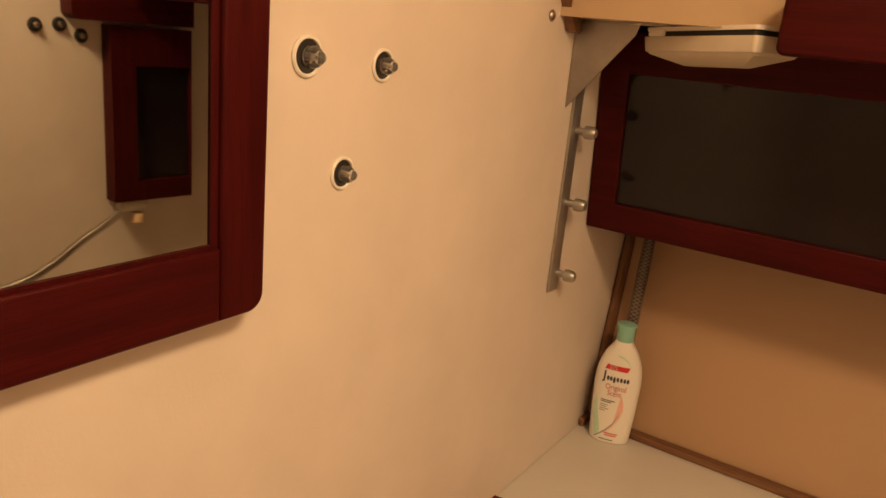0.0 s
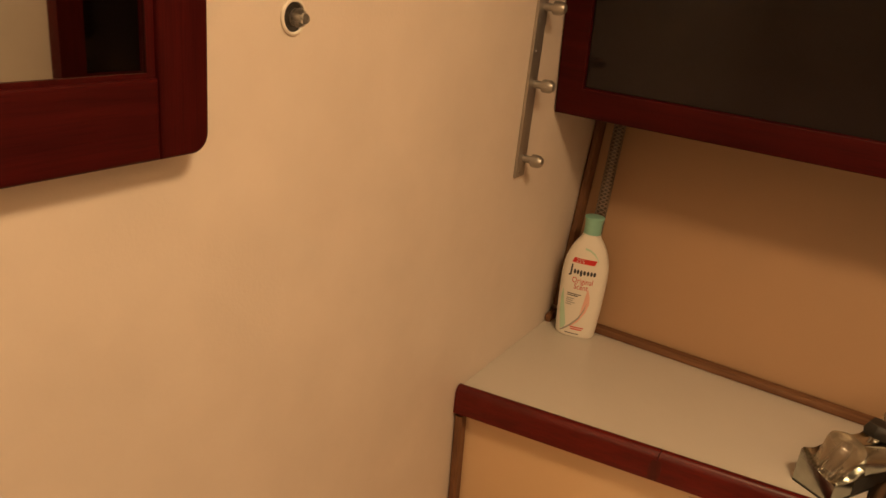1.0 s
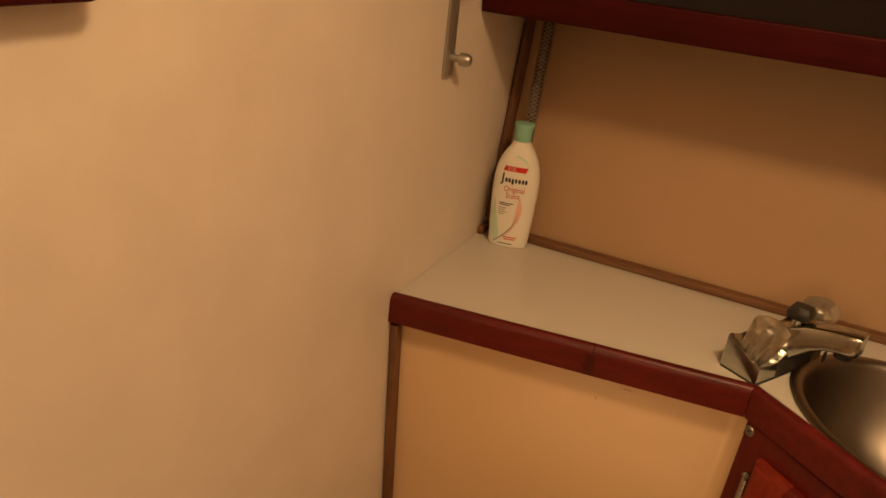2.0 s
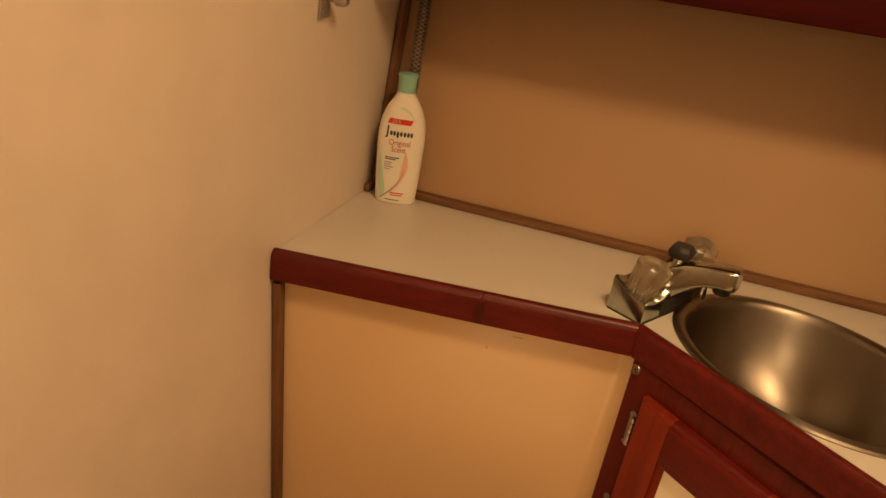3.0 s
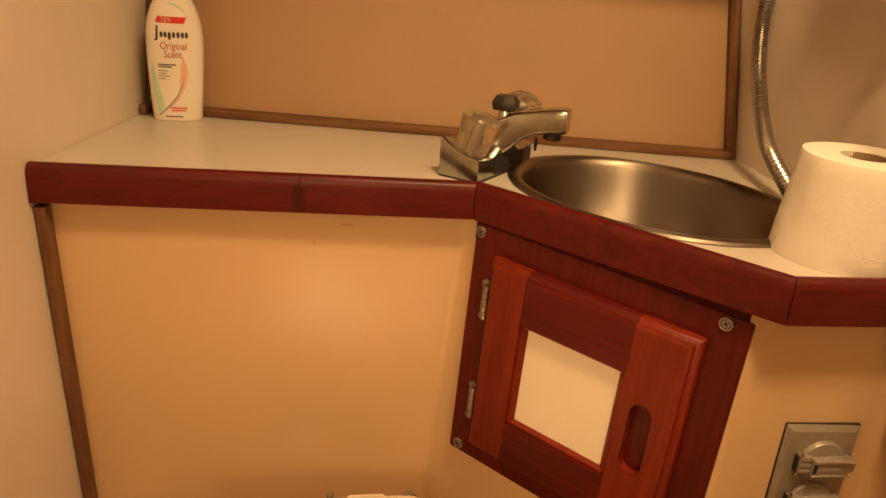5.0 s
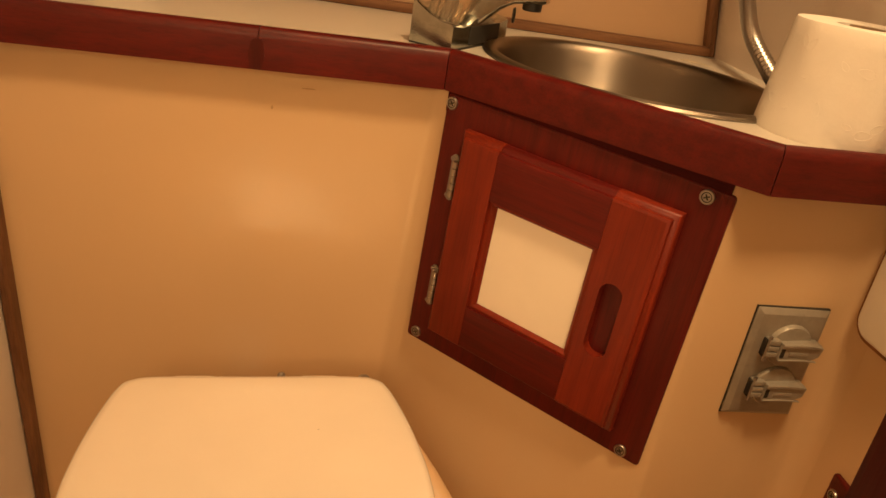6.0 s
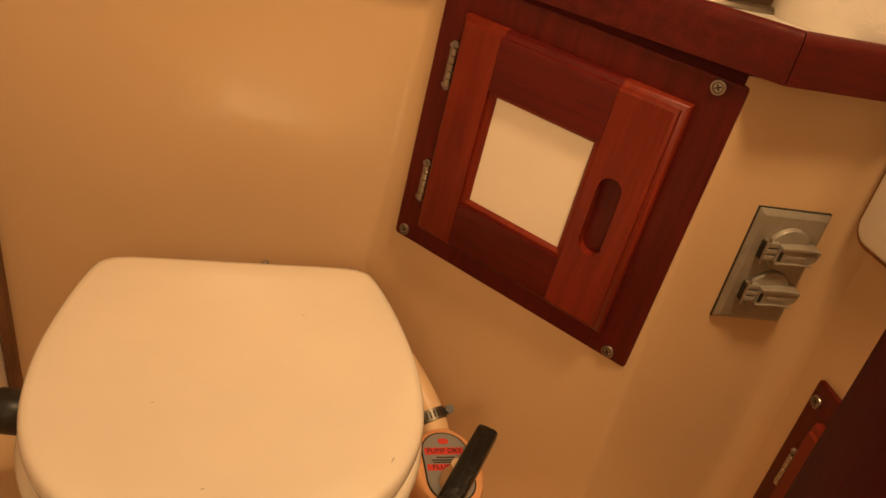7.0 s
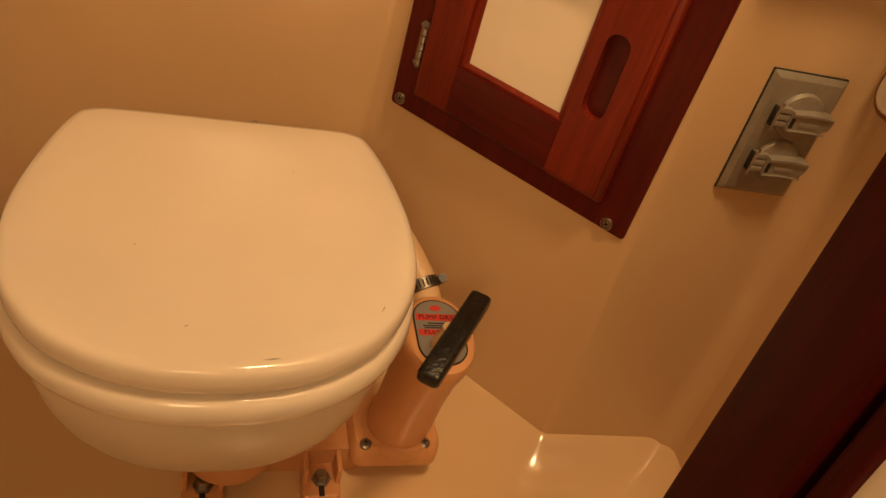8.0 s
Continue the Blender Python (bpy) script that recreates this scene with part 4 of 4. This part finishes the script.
for cy in (0.0225, -0.0225):
    lidm = Matrix.Translation((0.003, cy, 0.0062))
    disc = circle(0.0, 0.0, 0.0216, 32)
    cover = part("flip_cover", turned(loft([[(x * s, y * s, z) for x, y in disc] for s, z in ((1.02, 0), (1.0, 0.0026), (0.95, 0.0044), (0.60, 0.0058), (0.2, 0.0062))]), lidm), metal_cover, outlet, "worn grey flip cover")
    tab = [(-0.0135, -0.0095), (0.004, -0.0120), (0.0175, -0.0105), (0.0275, -0.0045), (0.0295, 0.0040), (0.0245, 0.0085), (0.008, 0.0092), (-0.0135, 0.0075)]
    part("pull_tab", turned(loft([[(x * s, (y + 0.004) * s - 0.004, z) for x, y in tab] for s, z in ((1.0, 0.002), (1.0, 0.0108), (0.97, 0.0116))]), lidm), metal_cover, cover, "wide finger pull")
    for y0, y1, h in ((0.0035, 0.0078, 0.0136), (-0.0112, -0.0092, 0.0127)):  # raised ribs along the pull
        rib = loft([[(x, (y - (y0 + y1) / 2) * q + (y0 + y1) / 2 + 0.0010 * math.sin((x + 0.0135) * 75), z) for x, y in ((-0.0130, y0), (0.004, y0), (0.0165, y0), (0.0255, y0 + 0.0006), (0.0255, y1 - 0.0006), (0.0165, y1), (0.004, y1), (-0.0130, y1))] for q, z in ((1.0, 0.0100), (0.9, h - 0.0008), (0.5, h))])
        part("pull_rib", turned(rib, lidm), metal_cover, cover)
    part("pull_recess", turned(box(-0.0128, -0.0090, -0.0070, 0.0020, 0.0114, 0.0119), lidm), dark_hole, cover, "dark square recess")
    part("text_bar", turned(box(-0.0040, 0.0150, -0.0050, -0.0010, 0.0114, 0.0122, 0.0003), lidm), metal_cover, cover)
    for y0 in (-0.0085, -0.0022, 0.0041):  # hinge knuckles with dark gaps between
        part("hinge_block", turned(box(-0.0255, -0.0140, y0, y0 + 0.0052, 0.0005, 0.0100, 0.0012), lidm), metal_cover, cover)
    part("spring", turned(box(-0.0268, -0.0150, -0.0100, 0.0080, 0.0003, 0.0070, 0.001), lidm), dark_hole, cover)
    part("hinge_pin", turned(lathe([(0.0016, -0.0130), (0.0018, -0.012), (0.0018, 0.012), (0.0016, 0.0130)], 10), lidm @ Matrix.Translation((-0.0245, -0.0005, 0.0075)) @ pose(0, 0, 0, 90, 0, 0)), dull_steel, cover)

# ---- white rounded panel on the bulkhead ----
wp = thing("access_panel", "white rounded panel edged with brown stained sealant", "access panel", m=Matrix.Translation((RW(-0.39) - 0.006, -0.392, 0)) @ pose(0, 0, 0, 0, 0, -83) @ UPR)
pr = rounded([(0.007, 0.556), (0.20, 0.556), (0.20, 0.668), (0.007, 0.668)], 0.018, 5)
part("panel", plate(pr, -0.006, 0.010, [], 0.003), white_plastic, wp)
part("sealant", plate(rounded([(0.0032, 0.5520), (0.204, 0.5520), (0.204, 0.6720), (0.0032, 0.6720)], 0.021, 5), -0.006, 0.0065), grout, wp, "rust brown sealant line")

# ---- shower hose ----
SPIRAL = lambda r: (lambda i: r * (1.0 if i % 2 else 0.80))
hose = thing("shower_hose", "bright spiral metal shower hose hanging by the basin", "hose")
hp = smooth_line([(0.812, -0.205, 0.717), (0.806, -0.196, 0.73), (0.8, -0.122, 0.763), (0.8, -0.082, 0.791), (0.8, -0.047, 0.83), (0.8, -0.026, 0.866), (0.8, -0.015, 0.905), (0.8, -0.016, 0.962), (0.8, -0.014, 1.01), (0.8, -0.020, 1.041), (0.8, -0.031, 1.075), (0.802, -0.050, 1.12)], 26)
part("spiral", tube(hp, SPIRAL(0.0096), 14), steel, hose, "ribbed metal spiral")
part("grommet", turned(lathe([(0.013, 0), (0.013, 0.003), (0.009, 0.006)], 20), Matrix.Translation((0.812, -0.206, CT))), dull_steel, hose)

# ---- conduit behind the bottle ----
conduit = thing("hose", "braided clear hose running up behind the lotion bottle", "hose")
cp = smooth_line([(0.050, 0.022, CT), (0.051, 0.024, 0.80), (0.052, 0.034, 0.92), (0.050, 0.052, 1.02), (0.048, 0.070, 1.12)], 24)
part("sleeve", tube(cp, 0.0086, 16), plain("hose_wall", (0.05, 0.034, 0.026), 0.3, vary=0.15, scale=60), conduit)
thread = plain("braid_thread", (0.22, 0.165, 0.12), 0.45)
fine_cp = smooth_line(cp[::4], 12)
for s in (-1, 1):
    for k in range(5):
        line = []
        for i in range(len(fine_cp)):
            d = (fine_cp[min(i + 1, len(fine_cp) - 1)] - fine_cp[max(i - 1, 0)]).normalized()
            e1 = d.cross(Vector((0, 1, 0))).normalized()
            e2 = d.cross(e1)
            a = s * i * 0.30 + k * 2 * math.pi / 5
            line.append(fine_cp[i] + (e1 * math.cos(a) + e2 * math.sin(a)) * 0.0086)
        part("braid", tube(line, 0.0008, 4), thread, conduit)

# ---- mirror ----
mirror = thing("wall_mirror", "mirror in a dark red mahogany frame on the bulkhead", "mirror", m=Matrix.Translation((0.0005, 0, 0)) @ Matrix(((0, 0, 1, 0), (1, 0, 0, 0), (0, 1, 0, 0), (0, 0, 0, 1))))
MY0, MY1, MZ0, MZ1, MW, MT, MB = -1.20, -0.719, 1.117, 1.60, 0.038, 0.023, 0.051
for nm, q, ax in (("rail", [(MY0, MZ0), (MY1, MZ0), (MY1 - MW, MZ0 + MW), (MY0 + MW, MZ0 + MW)], "x"), ("stile", [(MY1, MZ0), (MY1, MZ1), (MY1 - MW, MZ1 - MW), (MY1 - MW, MZ0 + MW)], "y"), ("rail", [(MY1, MZ1), (MY0, MZ1), (MY0 + MW, MZ1 - MW), (MY1 - MW, MZ1 - MW)], "x"), ("stile", [(MY0, MZ1), (MY0, MZ0), (MY0 + MW, MZ0 + MW), (MY0 + MW, MZ1 - MW)], "y")):
    if nm == "stile":
        s = 1 if q[0][0] == MY1 else -1
        xe = MY1 if s > 0 else MY0
        q = rounded([(xe, MZ0), (xe, MZ1), (xe - s * MW, MZ1), (xe - s * MW, MZ0)], [0.013, 0.013, 0, 0], 6)
    else:
        z, h = (MZ0, MB) if q[0][1] == MZ0 else (MZ1 - MW, MW)
        q = [(MY0 + MW + 0.0003, z), (MY1 - MW - 0.0003, z), (MY1 - MW - 0.0003, z + h), (MY0 + MW + 0.0003, z + h)]
    part(nm, plate(q, 0, MT, [], 0.003), mahogany_old[ax], mirror, "dark red mahogany frame piece")
part("glass", box(MY0 + MW - 0.004, MY1 - MW + 0.004, MZ0 + MB - 0.004, MZ1 - MW + 0.004, 0.008, 0.0175), mirror_mat, mirror, "silvered mirror glass")
part("rebate", plate([(MY0 + MW - 0.003, MZ0 + MB - 0.003), (MY1 - MW + 0.003, MZ0 + MB - 0.003), (MY1 - MW + 0.003, MZ1 - MW + 0.003), (MY0 + MW - 0.003, MZ1 - MW + 0.003)], 0.0177, 0.0190, [[(MY0 + MW + 0.006, MZ0 + MB + 0.003), (MY1 - MW - 0.006, MZ0 + MB + 0.003), (MY1 - MW - 0.006, MZ1 - MW - 0.003), (MY0 + MW + 0.006, MZ1 - MW - 0.003)]]), mahogany_old["y"], mirror)

# ---- three small wall lights ----
WALLX = Matrix(((0, 0, 1, 0), (1, 0, 0, 0), (0, 1, 0, 0), (0, 0, 0, 1)))


def wall_light(m):
    t = thing("wall_light", "small round recessed wall light with a clear unlit bulb", "wall light", "wall lights on the bulkhead", m=m)
    part("ring", lathe([(0.0178, 0.0002), (0.0178, 0.0018), (0.0165, 0.0030), (0.0148, 0.0030), (0.0142, 0.0012), (0.0142, 0.0004)], 32, False, False), white_plastic, t, "cream plastic ring")
    part("recess", lathe([(0.0145, 0.0003), (0.0145, 0.0011), (0.0001, 0.0011)], 28, True, False), dark_hole, t)
    part("socket", lathe([(0.0085, 0.001), (0.0085, 0.0035), (0.007, 0.004)], 20), dull_steel, t)
    part("bulb", lathe([(0.0070, 0.004), (0.0090, 0.006), (0.0094, 0.009), (0.0080, 0.0125), (0.0054, 0.0145), (0.0050, 0.0175), (0.0032, 0.0195), (0.0002, 0.020)], 24), bulb_glass, t, "clear glass bulb").visible_shadow = False
    part("filament_post", lathe([(0.0022, 0.004), (0.0022, 0.011), (0.0010, 0.013)], 8), steel, t)
    return t


wl = wall_light(Matrix.Translation((0, -0.662, 1.292)) @ WALLX @ Matrix.Scale(0.88, 4))
copy_thing(wl, Matrix.Translation((0, -0.574, 1.287)) @ WALLX @ Matrix.Scale(0.88, 4))
copy_thing(wl, Matrix.Translation((0, -0.617, 1.201)) @ WALLX @ Matrix.Scale(0.88, 4))

# ---- hook rack ----
rack = thing("hook_rack", "brushed steel bar with three round-ended pegs on the bulkhead", "hook rack")
part("bar", box(0.0005, 0.0045, -0.194, -0.169, 0.998, 1.285, 0.001), satin_steel, rack)
for z in (1.213, 1.119, 1.022):
    part("peg", turned(lathe([(0.0050, 0.0), (0.0048, 0.011), (0.0082, 0.0125), (0.0086, 0.017), (0.0080, 0.023), (0.0054, 0.0268), (0.0002, 0.028)], 20), Matrix.Translation((0.0044, -0.177, z)) @ pose(0, 0, 0, 0, 90, 0)), satin_steel, rack, "rounded steel peg")
for z in (1.005, 1.16):
    part("rivet", turned(lathe([(0.002, 0), (0.0016, 0.0008), (0.0001, 0.001)], 10, True, False), Matrix.Translation((0.0045, -0.186, z)) @ pose(0, 0, 0, 0, 90, 0)), dull_steel, rack)

# ---- overhead cabinet with a smoked door ----
cab = thing("wall_cabinet", "mahogany overhead cabinet with a smoked dark door panel", "cabinet")
CY, CZ0, CZ1, CX1 = -0.094, 1.074, 1.345, 0.775
part("carcass", box(0.004, CX1, CY + 0.022, 0.045, CZ0 + 0.006, CZ1, 0.002), mahogany_old["x"], cab)
FW, FH = 0.040, 0.268
door = part("door", turned(plate([(0.002, 0), (CX1, 0), (CX1, FH), (0.002, FH)], -0.018, 0.0, [[(FW, FW), (CX1 - FW, FW), (CX1 - FW, FH - 0.052), (FW, FH - 0.052)]], 0.003), Matrix.Translation((0, CY, CZ0)) @ pose(0, 0, 0, 90, 0, 0) @ pose(0, 0, 0, 7.0, 0, 0)), mahogany_old["x"], cab, "dark mahogany door frame")
part("smoked_panel", turned(box(FW - 0.004, CX1 - FW + 0.004, FW - 0.004, FH - 0.048, -0.012, -0.007), Matrix.Translation((0, CY, CZ0)) @ pose(0, 0, 0, 90, 0, 0) @ pose(0, 0, 0, 7.0, 0, 0)), smoked, door, "dark smoked reflective panel")

# ---- side deck edge: gusset, fixture, beam, trim ----
gus = thing("corner_bracket", "grey sheet metal corner gusset under the side deck", "bracket")
gm = Matrix.Translation((0, -0.212, 0)) @ pose(0, 0, 0, 90, 0, 0)
part("web", turned(plate([(0.001, 1.243), (0.076, 1.334), (0.080, 1.346), (0.001, 1.346)], 0, 0.0018), gm), dull_steel, gus)
part("flange", box(0.001, 0.115, -0.212, -0.190, 1.3463, 1.3482), dull_steel, gus)
part("screw", turned(lathe([(0.005, 0), (0.005, 0.002), (0.003, 0.004), (0.0001, 0.0045)], 14, True, False), Matrix.Translation((0.020, -0.206, 1.3462)) @ pose(0, 0, 0, 180, 0, 0)), steel, gus)

fix = thing("ceiling_light", "unlit white plastic light fixture under the side deck", "ceiling light", m=Matrix.Translation((0.170, -0.212, 1.3290)) @ pose(0, 0, 0, 0, -3, -31) @ Matrix.Diagonal((0.96, 0.95, 1.1, 1)))
fo = rounded([(-0.085, -0.035), (0.085, -0.035), (0.085, 0.035), (-0.085, 0.035)], 0.004, 3)
part("back_plate", plate(fo, 0.014, 0.018), white_plastic, fix)
part("gap", plate([(x * 0.97, y * 0.95) for x, y in fo], 0.009, 0.0138), dark_hole, fix)
part("diffuser", loft([[(x * s, y * q, z) for x, y in fo] for s, q, z in ((1.02, 1.04, 0.0088), (1.025, 1.05, 0.0076), (1.0, 1.0, -0.0055), (0.965, 0.93, -0.0068), (0.955, 0.91, -0.0082), (0.52, 0.20, -0.0185))]), aged_plastic, fix, "faceted white diffuser")
part("switch", box(-0.078, -0.052, -0.0375, -0.030, 0.009, 0.0165, 0.002), white_plastic, fix)

beam = thing("grab_rail", "dark red mahogany rail with rounded end under the deckhead", "rail")
part("board", turned(plate(rounded([(0.245, 1.326), (0.80, 1.326), (0.80, 1.385), (0.245, 1.385)], [0.008, 0.008, 0.008, 0.008], 4), 0, 0.030, [], 0.004), Matrix.Translation((0, -0.27, 0)) @ pose(0, 0, 0, 90, 0, 0)), mahogany_old["x"], beam)

ed = thing("trim", "short brown timber trim at the deck edge", "trim", kind="structure")
part("strip", turned(plate(rounded([(-0.310, 1.50), (-0.268, 1.372), (-0.240, 1.333), (-0.226, 1.330), (-0.226, 1.342), (-0.258, 1.384), (-0.298, 1.50)], [0, 0.02, 0.006, 0.003, 0.003, 0.02, 0], 4), 0.001, 0.013), WALLX), teak["y"], ed)
part("screw", turned(lathe([(0.0065, 0), (0.0062, 0.0015), (0.004, 0.0035), (0.0001, 0.004)], 16, True, False), Matrix.Translation((0.0005, -0.280, 1.347)) @ pose(0, 0, 0, 0, 90, 0)), steel, ed)

# ---- small marks ----
soft_mark = plain("faint_brown_mark", (0.50, 0.32, 0.17), 0.6, vary=0.2, scale=200)
tape = single("tape_scrap", turned(plate(rounded([(-0.018, -0.009), (0.018, -0.006), (0.019, 0.008), (-0.017, 0.007)], 0.002, 2), 0.0002, 0.0006), Matrix.Translation((0.772, -0.040, CT)) @ pose(0, 0, 0, 0, 0, -50)), aged_plastic, "scrap of clear tape stuck to the worktop", "tape")
on_front = Matrix.Translation((0.318, -0.2165, 0.662)) @ pose(0, 0, 0, 0, 0, 8.3) @ UPR
for nm, mm, w, h in (("scuff_mark", on_front, 0.007, 0.0008), ("scuff_mark", on_front @ Matrix.Translation((-0.036, -0.022, 0.0022)), 0.0012, 0.0022)):
    single(nm, turned(plate(circle(0, 0, w, 12, h), 0.0002, 0.0006), mm), soft_mark, "small faint scuff on the cream front", "scuff")
specks = thing("speck_marks", "tiny brown specks on the cream bulkhead by the outlet", "stain")
for sx, sz, r in ((0.842, 0.512, 0.0012), (0.836, 0.47, 0.0014)):
    sy = -0.405 + (sx - 0.70) * (0.022 / 0.162)
    part("speck", turned(plate(circle(0, 0, r, 9, r * 1.7), 0.0002, 0.0006), Matrix.Translation((sx, sy, sz)) @ pose(0, 0, 0, 0, 0, 7.7) @ UPR), grout, specks)

# ---- on the bulkhead opposite the mirror ----
RB = Matrix.Translation((RW(-0.305) - 0.001, -0.310, 0)) @ pose(0, 0, 0, 0, 0, 97.2) @ UPR  # x along the bulkhead to the back, y up, z into the wall
sc = thing("wall_cabinet", "small mahogany wall cabinet with a smoked panel over the hose", "cabinet", m=RB)
part("frame", plate([(-0.003, 0.976), (0.145, 0.976), (0.145, 1.278), (-0.003, 1.278)], -0.034, -0.0005, [[(0.040, 1.012), (0.1445, 1.012), (0.1445, 1.213), (0.040, 1.213)]], 0.0), mahogany_old["y"], sc, "dark mahogany frame")
part("smoked_panel", box(0.038, 0.144, 1.010, 1.215, -0.022, -0.016), smoked, sc, "dark smoked panel")
lip = thing("rail", "short mahogany rail with a rounded end above the wall cabinet", "rail", m=RB)
part("board", plate(rounded([(-0.068, 1.284), (0.145, 1.284), (0.145, 1.345), (-0.068, 1.345)], [0.012, 0, 0, 0.012], 5), -0.042, -0.0005), mahogany_old["x"], lip)


def wall_hook(y, z):
    t = thing("wall_hook", "small dark round stud with a bright centre on the bulkhead", "hook", "studs on the bulkhead", m=Matrix.Translation((RW(y), y, z)) @ pose(0, 0, 0, 0, -90, 0))
    part("washer", lathe([(0.0115, 0.0002), (0.0115, 0.003), (0.009, 0.0045), (0.0058, 0.0035)], 24, True, True), black_plastic, t)
    part("stud", lathe([(0.0052, 0.003), (0.0048, 0.009), (0.0025, 0.011), (0.0002, 0.0112)], 18), steel, t, "bright stud")
    return t


for hy, hz in ((-0.419, 1.270), (-0.381, 1.273), (-0.347, 1.257)):
    wall_hook(hy, hz)
hold = thing("hose_holder", "small cream plastic holder under the wall cabinet", "holder", m=RB)
part("block", box(0.012, 0.062, 0.957, 0.975, -0.030, -0.0005, 0.004), aged_plastic, hold)
part("nut", turned(lathe([(0.010, 0), (0.012, 0.003), (0.012, 0.016), (0.009, 0.018)], 16), Matrix.Translation((0.045, 0.950, -0.02)) @ pose(0, 0, 0, 90, 0, 0)), hose_cream, hold)
h2 = thing("shower_hose", "bright spiral metal hose looped from a wall holder", "hose")
hl2 = smooth_line([(0.815, -0.315, 0.957), (0.800, -0.345, 0.950), (0.795, -0.400, 0.925), (0.795, -0.450, 0.895), (0.80, -0.505, 0.872), (0.80, -0.57, 0.870), (0.805, -0.64, 0.90), (0.812, -0.68, 0.96)], 36)
part("spiral", tube(hl2, SPIRAL(0.0075), 10), steel, h2)
